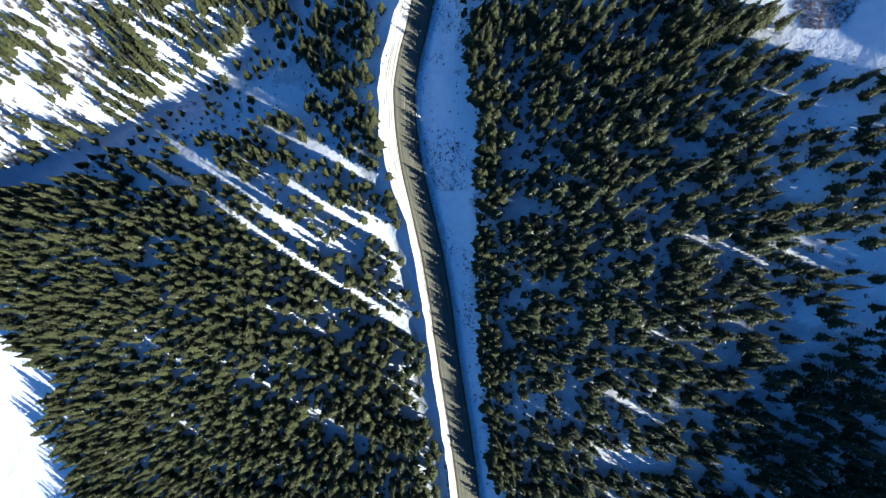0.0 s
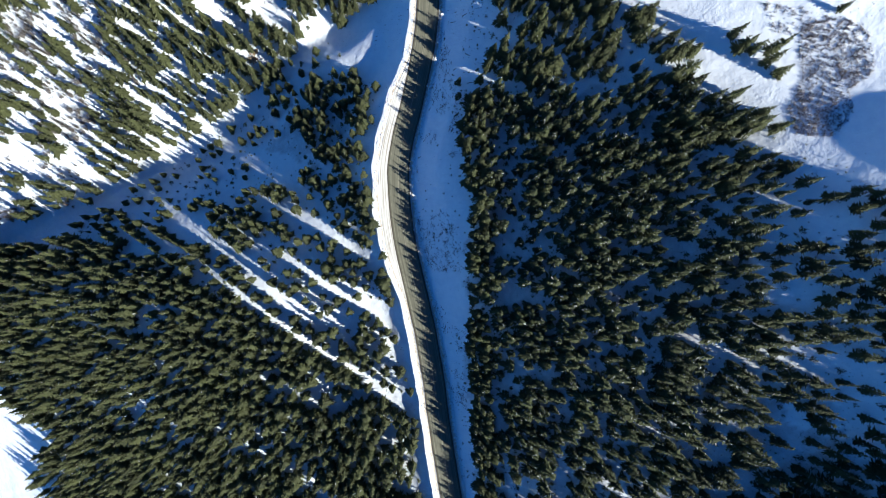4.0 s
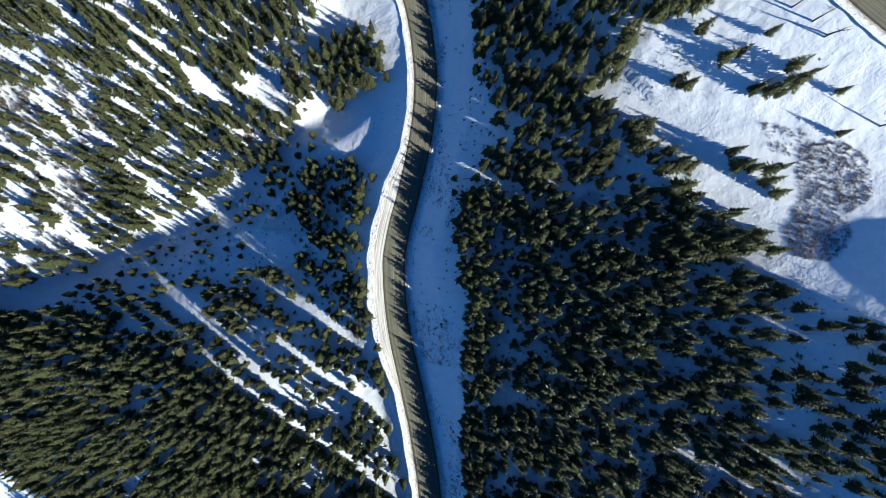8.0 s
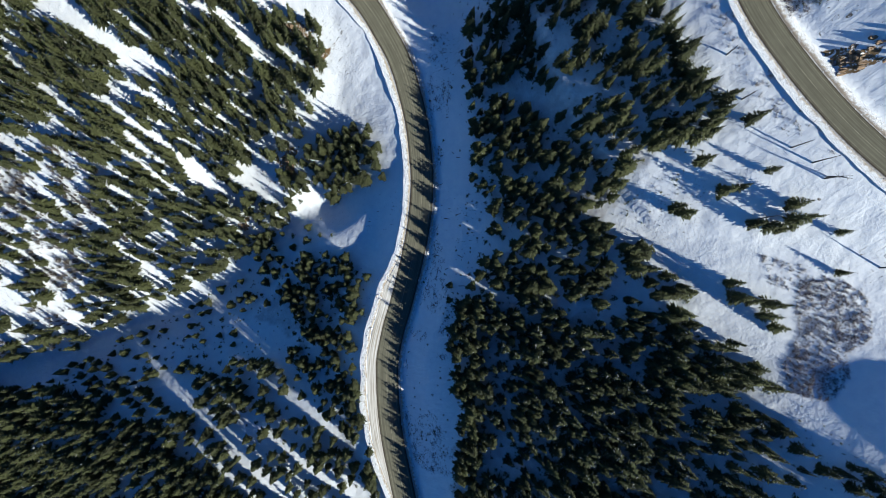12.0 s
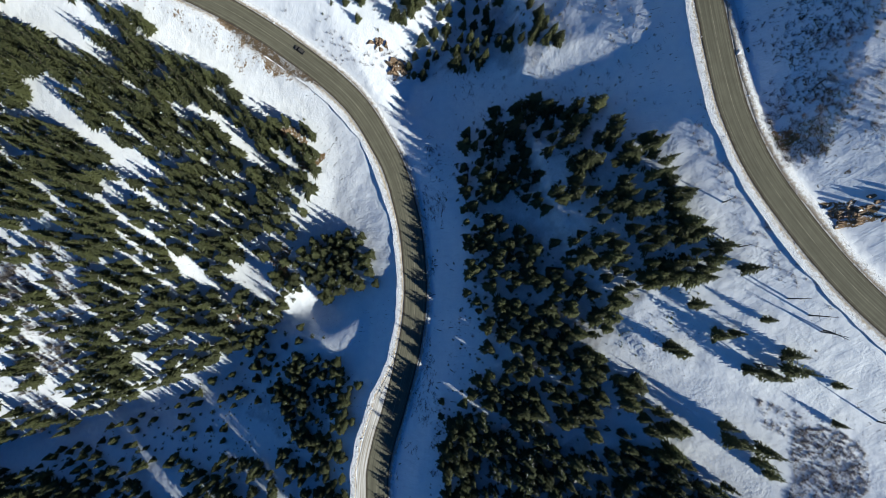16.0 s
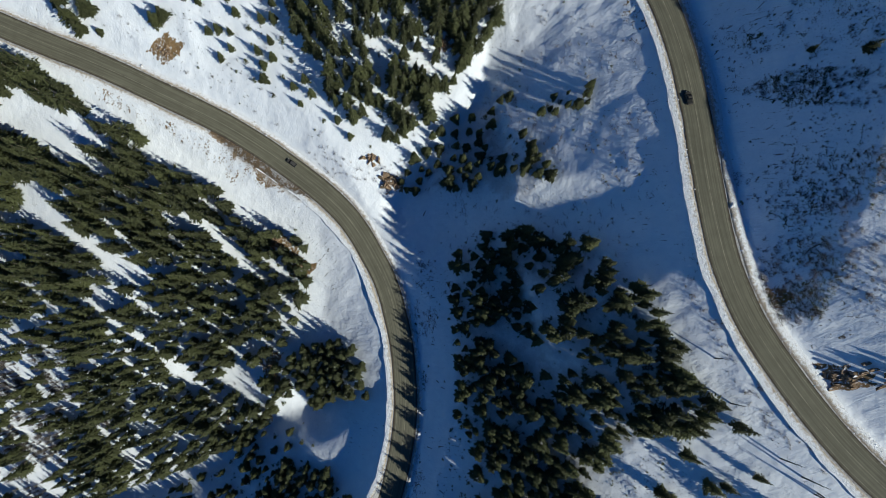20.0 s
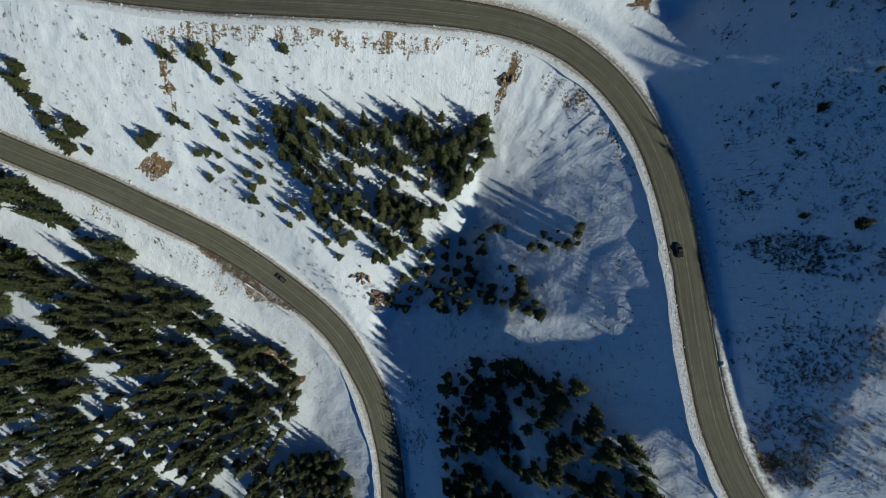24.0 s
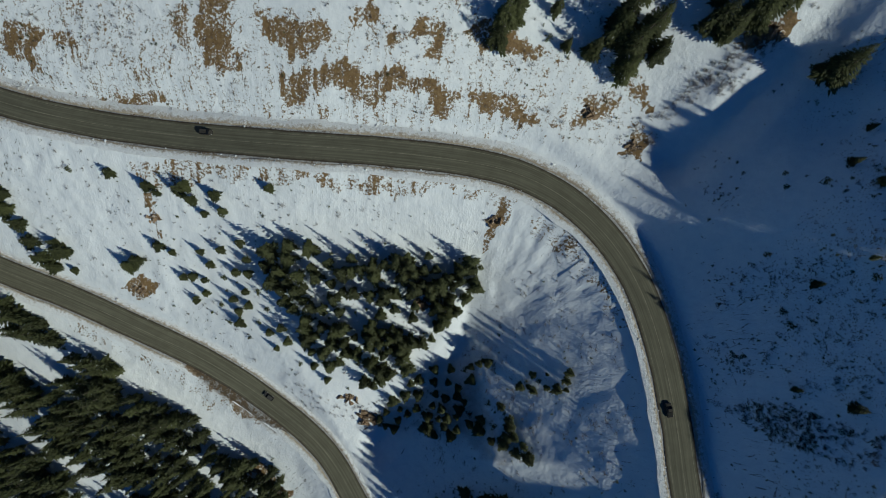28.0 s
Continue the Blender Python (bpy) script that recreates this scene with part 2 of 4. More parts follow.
INNER_SPUR = [(-60, -120, 40), (-60, -40, 72), (-60, 30, 90), (-60, 190, 98), (-60, 230, 115), (-60, 320, 153), (-60, 420, 211)]
EAST_FOOT = [(55, -120, 103), (50, -60, 118), (50, 20, 139), (50, 100, 145), (50, 180, 149), (50, 235, 158)]
EAST_MIDDLE = [(100, -120, 125), (100, -40, 155), (100, 30, 171), (100, 100, 172), (100, 150, 178), (100, 205, 198)]
EAST_BENCH = [(160, -120, 160), (160, -30, 188), (160, 50, 211), (160, 100, 203), (160, 140, 208)]
EAST_CREST = [(230, -120, 232), (230, 0, 258), (230, 75, 255), (230, 160, 262), (230, 240, 290), (230, 320, 320), (230, 420, 337)]
# lies out of view, its height set by the shade it casts westward
FAR_RIDGE = [(310, -200, 322), (310, -120, 332), (310, -30, 320), (310, 20, 298), (310, 70, 272), (310, 120, 275), (310, 200, 300)]
CUT_SLOPE = [(138, 228, 229), (128, 266, 227), (116, 304, 216), (128, 324, 237), (122, 354, 234), (113, 340, 226), (138, 340, 252), (140, 290, 245), (134, 381, 241), (150, 326, 260), (150, 302, 256), (146, 358, 255.5), (150, 270, 249)]
GULLY_FLANK = [(65, 257, 176), (62, 275, 173), (47, 298, 163), (70, 292, 183), (80, 290, 190), (80, 266, 186)]
NORTH_SLOPE = [(50, 400, 218), (0, 420, 225), (100, 400, 231), (60, 460, 252), (-30, 350, 185)]
NOSE = [(-50, 320, 160), (6, 286, 155), (30, 335, 184), (38, 310, 171)]

LINES = (LOWER_ROAD, UPPER_ROAD, BROOK, RAVINE, HEAD_GULLY, WEST_FOOT, WEST_FLANK, WEST_SPUR, INNER_SPUR, EAST_FOOT, EAST_MIDDLE,
         EAST_BENCH, EAST_CREST, FAR_RIDGE, CUT_SLOPE, GULLY_FLANK, NORTH_SLOPE, NOSE)
KNOTS = np.array([k for line in LINES for k in line], float)


def bend(r):
    return np.where(r > 0, r * r * np.log(r + 1e-12), 0.0)


def thin_plate(knots, give):
    p = knots[:, :2] / 100
    a = np.c_[np.ones(len(p)), p]
    k = bend(np.linalg.norm(p[:, None] - p[None], axis=2)) + give * np.eye(len(p))
    return p, np.linalg.solve(np.block([[k, a], [a.T, np.zeros((3, 3))]]), np.r_[knots[:, 2], 0, 0, 0])


PLATE, WEIGHTS = thin_plate(KNOTS, 0.015)


def spline(line, step=1.5):
    """A smooth curve through the nodes of a line, with points about step metres apart."""
    p = np.array([2 * np.array(line[0]) - line[1], *line, 2 * np.array(line[-1]) - line[-2]], float)
    out = []
    for a, b, c, d in zip(p, p[1:], p[2:], p[3:]):
        n = max(2, int(np.linalg.norm(c - b) / step))
        t = np.linspace(0, 1, n, endpoint=False)[:, None]
        out.append(0.5 * (2 * b + (c - a) * t + (2 * a - 5 * b + 4 * c - d) * t**2 + (3 * b - a - 3 * c + d) * t**3))
    return np.concatenate([*out, p[-2:-1]])


def eased(line, times=2, reach=4):
    """The same line with its small kinks ironed out."""
    for _ in range(times):
        wide = np.concatenate([np.repeat(line[:1], reach, 0), line, np.repeat(line[-1:], reach, 0)])
        line = np.mean([wide[k : k + len(line)] for k in range(2 * reach + 1)], axis=0)
    return line[reach:-reach]


LOWER, UPPER = eased(spline(LOWER_ROAD)), eased(spline(UPPER_ROAD))
GULLIES = [(spline(BROOK, 4), 18, 4.0), (spline(RAVINE, 4), 9, 2.5), (spline(HEAD_GULLY, 4) + np.array([4.5, -3.5, 0]), 8, 3.2)]


def station(line, x, y):
    """Metres along a line to the point nearest to each place."""
    along = np.r_[0, np.cumsum(np.linalg.norm(np.diff(line[:, :2], axis=0), axis=1))]
    return np.concatenate([along[((px[:, None] - line[None, :, 0]) ** 2 + (py[:, None] - line[None, :, 1]) ** 2).argmin(1)]
                           for px, py in zip(np.array_split(x, max(1, len(x) // 20000)), np.array_split(y, max(1, len(x) // 20000)))])


def nearest(line, x, y):
    """Distance to a line, the signed offset to its right, and its height there."""
    far, z, side = np.full(len(x), 1e9), np.zeros(len(x)), np.zeros(len(x))
    lo, hi = line[:, :2].min(0) - 60, line[:, :2].max(0) + 60
    some = np.where((x > lo[0]) & (x < hi[0]) & (y > lo[1]) & (y < hi[1]))[0]
    ways = np.gradient(line[:, :2], axis=0)
    for part in np.array_split(some, max(1, len(some) // 20000)):
        dx, dy = x[part, None] - line[None, :, 0], y[part, None] - line[None, :, 1]
        d = dx * dx + dy * dy
        i = d.argmin(1)
        n = np.arange(len(part))
        far[part], z[part] = np.sqrt(d[n, i]), line[i, 2]
        side[part] = dx[n, i] * ways[i, 1] - dy[n, i] * ways[i, 0]
    return far, side, z


HALF = 4.9
# small saddles and humps on the shaded flank: x, y, radius, height
# sized to pass or block the sun; (208, 60) is unseen, added for shade
KNOLLS = [(77, 274, 13, -2.4), (-17, 206, 13, -2.5), (-29, 163, 11, -5.0), (-42, 153, 9, -3.0), (-20, 157, 8, -3.5), (208, 60, 16, 4.6), (155, 275, 12, -2.8), (137, 367, 12, -5.0), (138, 287, 5, 1.0), (106, 376, 8, 1.8), (147, 265, 9, -2.4), (147, 344, 10, -1.6), (152, 356, 9, -1.4)]


def lay_by(x, y):
    """Extra width of the ploughed lay-by on the outer side of the lower road's bend."""
    return 3.7 * np.clip((y - 30) / 25, 0, 1) * np.clip((136 - y) / 16, 0, 1) * (np.abs(x) < 40)


def ground(x, y, detail=True):
    """Height of the land, with the roads cut into it."""
    x, y = np.atleast_1d(np.asarray(x, float)), np.atleast_1d(np.asarray(y, float))
    cx, cy = np.clip(x, -290, 320), np.clip(y, -200, 470)
    q = np.stack([cx, cy], 1) / 100
    z = np.concatenate([bend(np.linalg.norm(part[:, None] - PLATE[None], axis=2)) @ WEIGHTS[:-3] for part in np.array_split(q, max(1, len(q) // 20000))])
    z += np.c_[np.ones(len(q)), q] @ WEIGHTS[-3:]
    z += 0.35 * np.maximum(x - 320, 0) - 0.30 * np.maximum(-290 - x, 0) + 0.25 * np.maximum(y - 470, 0) - 0.30 * np.maximum(-200 - y, 0)
    for line, width, depth in GULLIES:
        far, _, _ = nearest(line, x, y)
        z -= depth * np.maximum(0, 1 - far / width)
    z += 0.7 * value_noise(x, y, 34, 1) + 0.30 * value_noise(0.8 * x + 0.6 * y, 0.8 * y - 0.6 * x, 13, 2)
    for kx, ky, wide, tall in KNOLLS:
        z += tall * np.exp(-((x - kx) ** 2 + (y - ky) ** 2) / wide**2)
    if detail:
        wx, wy = x + 3 * value_noise(x, y, 9, 7), y + 3 * value_noise(x, y, 9, 8)
        z += 0.13 * value_noise(0.6 * wx - 0.8 * wy, 0.6 * wy + 0.8 * wx, 6.1, 3) + 0.11 * value_noise(0.9 * wx + 0.43 * wy, 0.9 * wy - 0.43 * wx, 2.7, 4)
    # gullied fan of dumped snow and spoil under the hairpin
    fx, fy = x - 47, y - 303
    r, turn = np.hypot(fx, fy), np.arctan2(fy, fx)
    fan = np.clip((r - 6) / 8, 0, 1) * np.clip((60 - r) / 8, 0, 1) * np.clip((turn - 0.05) / 0.2, 0, 1) * np.clip((1.75 - turn) / 0.2, 0, 1)
    rills = fan * (0.65 * value_noise(turn * 26 + 0.3 * value_noise(x, y, 8, 9), r * 0.04, 1.0, 10) + 0.3 * value_noise(turn * 70, r * 0.08, 1.0, 13))
    # the fills and cuts of both roads steepen and ease off along their way
    under = 0.78 + 0.22 * np.clip((y - 222) / 10, 0, 1) * np.clip((260 - y) / 12, 0, 1)
    above = 1.10 + 0.16 * np.clip((y - 318) / 15, 0, 1)
    outside = 0.72 + 0.23 * np.clip((180 - y) / 10, 0, 1)
    for line, fill, cut, verge in ((LOWER, outside, 0.95, 2.5), (UPPER, under, above, 5.0)):
        far, side, level = nearest(line, x, y)
        outer = 2.0 + (lay_by(x, y) if line is LOWER else 0)
        reach = np.maximum(far - HALF - np.where(side > 0, verge, outer), 0)
        rough = np.minimum(reach, 4) / 4 * (0.36 * value_noise(x, y, 6, 5) + 0.26 * value_noise(x, y, 2.6, 6))
        shelf = np.clip(z, level - 0.12 - fill * reach + rough, level - 0.12 + cut * reach + rough)
        z = np.where(far < 55, shelf, z)
    return z + rills * (np.minimum(nearest(UPPER, x, y)[0], 12) > 9)


# ---- building helpers ----
def part(name, mesh, mat, parent=None, label=""):
    ob = new(name, mesh)
    for m in mat if isinstance(mat, (list, tuple)) else (mat,):
        if m.name not in [x.name for x in mesh.materials if x]:
            mesh.materials.append(m)
    if parent:
        ob.parent = parent
    return tagged(ob, label)


def mesh_of(name, verts, tris, smooth=False, index=None):
    verts, tris = np.asarray(verts, np.float32), np.asarray(tris, np.int32)
    me = bpy.data.meshes.new(name)
    me.vertices.add(len(verts))
    me.vertices.foreach_set("co", verts.ravel())
    size = tris.shape[1]
    me.loops.add(tris.size)
    me.loops.foreach_set("vertex_index", tris.ravel())
    me.polygons.add(len(tris))
    me.polygons.foreach_set("loop_start", np.arange(0, tris.size, size, dtype=np.int32))
    if index is not None:
        me.polygons.foreach_set("material_index", np.asarray(index, np.int32))
    me.update(calc_edges=True)
    if smooth:
        me.polygons.foreach_set("use_smooth", np.ones(len(tris), bool))
    return me


def give(me, name, values):
    a = me.attributes.new(name, "FLOAT", "POINT")
    a.data.foreach_set("value", np.asarray(values, np.float32))


def bm_mesh(name, bm):
    me = bpy.data.meshes.new(name)
    bm.to_mesh(me)
    bm.free()
    return me


# ---- the ground ----
def inside(poly, x, y):
    x, y = np.atleast_1d(x), np.atleast_1d(y)
    hit = np.zeros(len(x), bool)
    for (ax, ay), (bx, by) in zip(poly, poly[1:] + poly[:1]):
        if ay != by:
            hit ^= ((ay > y) != (by > y)) & (x < (bx - ax) * (y - ay) / (by - ay) + ax)
    return hit


def soft_inside(poly, x, y, edge=7.0):
    """1 well inside a patch, 0 outside, with a ragged edge."""
    jx = edge * (value_noise(x, y, 9, 11) + 0.6 * value_noise(x, y, 3.6, 13))
    jy = edge * (value_noise(x, y, 9, 12) + 0.6 * value_noise(x, y, 3.6, 14))
    return inside(poly, x + jx, y + jy).astype(float)


def outward(a, b, fine, coarse):
    """Grid lines: fine steps from a to b, then ever wider ones far out."""
    inner = list(np.arange(a, b + 0.01, fine))
    grow, lo, hi = coarse, a, b
    before, after = [], []
    while grow < 900:
        lo, hi = lo - grow, hi + grow
        before.insert(0, lo)
        after.append(hi)
        grow *= 1.5
    return np.array(before + inner + after)


BANKS_NORTH = [(-190, 400), (-190, 372), (-110, 374), (-60, 367), (0, 366), (40, 366), (84, 364), (92, 376), (80, 392), (50, 398), (0, 402), (-70, 405)]
FILL_BROW = [(-85, 357), (-80, 348), (-40, 349), (10, 347), (46, 348), (47, 340), (52, 341), (52, 352), (10, 355), (-40, 356)]
FAN_BROW = [(58, 345), (74, 335), (84, 322), (92, 308), (86, 306), (74, 322), (58, 336)]
WEST_CUT = [(-136, 303), (-81, 282), (-46, 268), (-26, 250), (-28, 243), (-65, 265), (-113, 286)]
# bare soil where the snow has slid off the cut slopes
BARE = [
    [(-54, 424), (-44, 424), (-44, 382), (-49, 381), (-55, 388)], [(-37, 399), (-15, 397), (-14, 391), (-24, 388), (-34, 393)],
    [(-27, 382), (7, 384), (27, 380), (27, 368), (23, 369), (20, 376), (7, 379), (-17, 377), (-27, 378)], [(31, 380), (42, 378), (58, 375), (57, 371), (39, 372)],
    [(67, 374), (73, 382), (78, 381), (75, 372), (70, 368)], [(83, 372), (89, 371), (88, 361), (84, 362)], [(81, 383), (90, 384), (93, 377), (85, 378)],
    [(107, 394), (117, 400), (119, 397), (112, 390)], [(-111, 376), (-72, 376), (-66, 371), (-88, 371)], [(-127, 394), (-111, 394), (-114, 383), (-124, 385)],
    [(-106, 395), (-97, 394), (-100, 389), (-105, 391)], [(29, 399), (38, 397), (57, 394), (57, 391), (37, 392)], [(-10, 400), (1, 401), (1, 396), (-9, 396)],
    [(6, 398), (22, 398), (23, 392), (10, 391)], [(45, 349), (49, 349), (47, 334), (43, 332)], [(-80, 346), (-77, 347), (-74, 326), (-78, 326)],
    [(-1, 267), (12, 265), (12, 258), (3, 257)], [(-49, 186), (-41, 184), (-42, 171), (-50, 170)], [(-97, 312), (-79, 313), (-81, 305), (-94, 305)],
    [(-70, 154), (-65, 153), (-67, 147), (-71, 147)], [(140, 198), (153, 201), (154, 195), (145, 192)],
    [(122, 221), (133, 220), (133, 215), (126, 214)], [(-72, 284), (-67, 282), (-48, 269), (-28, 253), (-31, 250), (-54, 264), (-72, 278)], [(-28, 384), (7, 385), (7, 377), (-28, 376)], [(-52, 244), (-44, 240), (-28, 228), (-28, 218), (-36, 222), (-46, 234)],
]
ROCK_BLUFF = [(-40, 262), (2, 262), (14, 268), (6, 277), (-6, 272), (-30, 276)]
EDGE_BLUFF = [(-48, 240), (-26, 230), (-27, 215), (-48, 196), (-60, 160), (-66, 158), (-56, 200)]
NW_SCREE = [(-240, 200), (-150, 185), (-120, 150), (-160, 120), (-240, 100)]
LEDGE_SCRUB = [(115, 261), (145, 263), (150, 250), (131, 244), (118, 245)]
UPPER_SCRUB = [(114, 287), (129, 289), (150, 284), (150, 274), (127, 278)]
BEND_SCRUB = [(120, 229), (133, 231), (139, 215), (130, 209)]
SHADE_SCRUB = [(108, 300), (150, 290), (160, 340), (140, 360), (118, 330)]
EAST_SCREE = [(140, 222), (160, 205), (170, 215), (150, 240), (128, 262), (124, 248)]
DEAD_SLOPE = [(128, 196), (150, 170), (158, 150), (140, 158), (126, 178), (112, 208)]


# ground under the old stands of the shaded flank, coloured darker for needles and shade
LITTER_SHADE = [
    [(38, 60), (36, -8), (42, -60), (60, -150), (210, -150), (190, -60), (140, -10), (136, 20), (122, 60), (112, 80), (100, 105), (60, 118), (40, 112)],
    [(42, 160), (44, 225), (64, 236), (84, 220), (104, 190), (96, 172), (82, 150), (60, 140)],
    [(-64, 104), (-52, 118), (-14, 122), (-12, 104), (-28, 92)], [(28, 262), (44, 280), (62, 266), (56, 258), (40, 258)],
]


def bare_shoulder(x, y):
    """Where the lower road's outer shoulder lies bare of snow."""
    return np.clip((x + 74) / 14, 0, 1) * np.clip((-24 - x) / 10, 0, 1) * (y > 240)


def build_ground():
    gx, gy = outward(-262, 192, 1.4, 3.0), outward(-150, 440, 1.4, 3.0)
    x, y = (a.ravel() for a in np.meshgrid(gx, gy))
    z = ground(x, y)
    nx, ny = len(gx), len(gy)
    i = (np.arange(ny - 1)[:, None] * nx + np.arange(nx - 1)[None]).ravel()
    me = mesh_of("ground", np.stack([x, y, z], 1), np.stack([i, i + 1, i + nx + 1, i + nx], 1), smooth=True)
    soil = (0.42 * soft_inside(BANKS_NORTH, x, y) + 0.50 * soft_inside(FILL_BROW, x, y, 3) + 0.46 * soft_inside(FAN_BROW, x, y, 3) + 0.40 * soft_inside(WEST_CUT, x, y, 4)
            + 0.30 * soft_inside(ROCK_BLUFF, x, y) + 0.30 * soft_inside(EDGE_BLUFF, x, y) + 0.22 * soft_inside(EAST_SCREE, x, y))
    for patch in BARE:
        soil = np.maximum(soil, 0.61 * soft_inside(patch, x, y, 3.0))
    scrub = (0.8 * soft_inside(NW_SCREE, x, y, 14) + 0.55 * soft_inside(BANKS_NORTH, x, y) + 0.7 * soft_inside(SHADE_SCRUB, x, y)
             + 0.7 * soft_inside(EAST_SCREE, x, y) + 0.55 * soft_inside(LEDGE_SCRUB, x, y) + 0.55 * soft_inside(UPPER_SCRUB, x, y) + 0.4 * soft_inside(BEND_SCRUB, x, y) + 0.45 * soft_inside(DEAD_SLOPE, x, y) + 0.25 * soft_inside(FILL_BROW, x, y))
    scrub = np.maximum(scrub, 0.42 + 0.25 * value_noise(x, y, 22, 21))
    scrub = np.minimum(scrub, 0.66)
    low_far, up_far = nearest(LOWER, x, y)[0], nearest(UPPER, x, y)[0]
    near = np.minimum(low_far, up_far)
    steep = np.clip((near - HALF - 1.5) / 3, 0, 1) * np.clip((36 - near) / 14, 0, 1)
    run = np.zeros(len(x))
    for line, some in ((LOWER, (low_far <= up_far) & (low_far < 40)), (UPPER, (up_far < low_far) & (up_far < 40))):
        run[some] = station(line, x[some], y[some])
    dirt = np.clip(1 - (near - HALF) / 3.2, 0, 1)
    shoulder = (nearest(LOWER, x, y)[1] < 0) * bare_shoulder(x, y)
    dirt = np.maximum(dirt, 0.95 * np.clip((HALF + 1 + 4.2 * shoulder - near) / 1.5, 0, 1) * (shoulder > 0))
    litter_shade = np.max([soft_inside(poly, x, y, 5.0) for poly in LITTER_SHADE], axis=0)
    for name, values in (("litter_shade", litter_shade), ("soil", soil), ("scrub", scrub), ("dirt", dirt), ("run", run), ("off", np.minimum(near, 60)), ("steep", steep)):
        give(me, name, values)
    tagged(part("ground", me, SNOW), "snow-covered mountain slopes with bare soil patches", "ground", kind="structure")


build_ground()


# ---- roads ----
def frame_along(line):
    way = np.gradient(line, axis=0)[:, :2]
    way /= np.linalg.norm(way, axis=1)[:, None]
    return np.stack([way[:, 1], -way[:, 0]], 1), np.r_[0, np.cumsum(np.linalg.norm(np.diff(line, axis=0), axis=1))]


def ribbon(name, line, offsets, heights):
    """A strip along a line: offsets and heights give its cross-section at each point (arrays of points x columns)."""
    right, along = frame_along(line)
    n, m = offsets.shape
    v = np.empty((n, m, 3))
    v[..., :2] = line[:, None, :2] + right[:, None] * offsets[..., None]
    v[..., 2] = line[:, 2, None] + heights
    i = (np.arange(n - 1)[:, None] * m + np.arange(m - 1)[None]).ravel()
    me = mesh_of(name, v.reshape(-1, 3), np.stack([i, i + 1, i + m + 1, i + m], 1), smooth=True)
    return me, np.repeat(along, m)


def build_road(name, line, label, seed):
    cols = np.linspace(-1, 1, 9)
    wob = 0.15 * value_noise(np.arange(len(line)) * 1.5, np.zeros(len(line)), 9, seed)
    off = np.outer(np.ones(len(line)), cols * HALF) + wob[:, None] * cols[None] ** 2
    me, along = ribbon(name, line, off, np.outer(np.ones(len(line)), 0.07 * (1 - cols**2) + 0.03))
    give(me, "across", np.tile(cols, len(line)))
    give(me, "along", along)
    tagged(part(name, me, ASPHALT), label, "road", kind="structure")
    s = np.arange(len(line)) * 1.5
    for side in (-1, 1):
        tall = (1.4 if line is UPPER else 1.0) if side > 0 else 0.7
        broad = 1.5 if tall > 1 else 1.0
        prof = np.array([(0.0, -0.2), (0.22, 0.12 * tall), (0.6, 0.27 * tall), (1.1, 0.24 * tall), (1.9, 0.08 * tall), (3.1, -0.3)])
        big = 0.85 + 0.35 * value_noise(s, s * 0 + side, 14, seed + 3) + 0.22 * value_noise(s, s * 0 + side, 4.2, seed + 4)
        shift = 0.3 * value_noise(s, s * 0 + side, 6, seed + 5) + (lay_by(line[:, 0], line[:, 1]) if side < 0 and line is LOWER else 0)
        off = side * (HALF + 0.45 + shift[:, None] + broad * prof[None, :, 0] * (0.6 + 0.4 * big[:, None]))
        hgt = prof[None, :, 1] * np.where(prof[None, :, 1] > 0, np.maximum(big, 0.15)[:, None], 1)
        hgt = hgt - (0.9 * bare_shoulder(line[:, 0], line[:, 1])[:, None] if side < 0 and line is LOWER else 0)
        hgt = hgt + 0.10 * value_noise(s[:, None] + 0 * off, off * 3, 1.9, seed + 6)
        me, _ = ribbon("snow_bank", line, off[:, ::side], hgt[:, ::side])
        give(me, "edge", np.tile(np.linspace(1, 0, 6)[::side], len(line)))
        tagged(part("snow_bank", me, BANK), "dirty ploughed snow bank along the road edge", "snow bank", kind="structure")


def build_lay_by():
    some = LOWER[(LOWER[:, 1] > 30) & (LOWER[:, 1] < 136) & (np.abs(LOWER[:, 0]) < 40)]
    cols = np.linspace(1, 0, 7)
    off = -(HALF - 0.15 + (lay_by(some[:, 0], some[:, 1])[:, None] + 0.3) * cols[None])
    me, along = ribbon("lay_by", some, off, 0.012 + 0 * off)
    give(me, "across", np.tile(cols, len(some)))
    give(me, "along", along)
    tagged(part("lay_by", me, PACKED), "packed rutted snow lay-by beside the road", "lay-by", kind="structure")


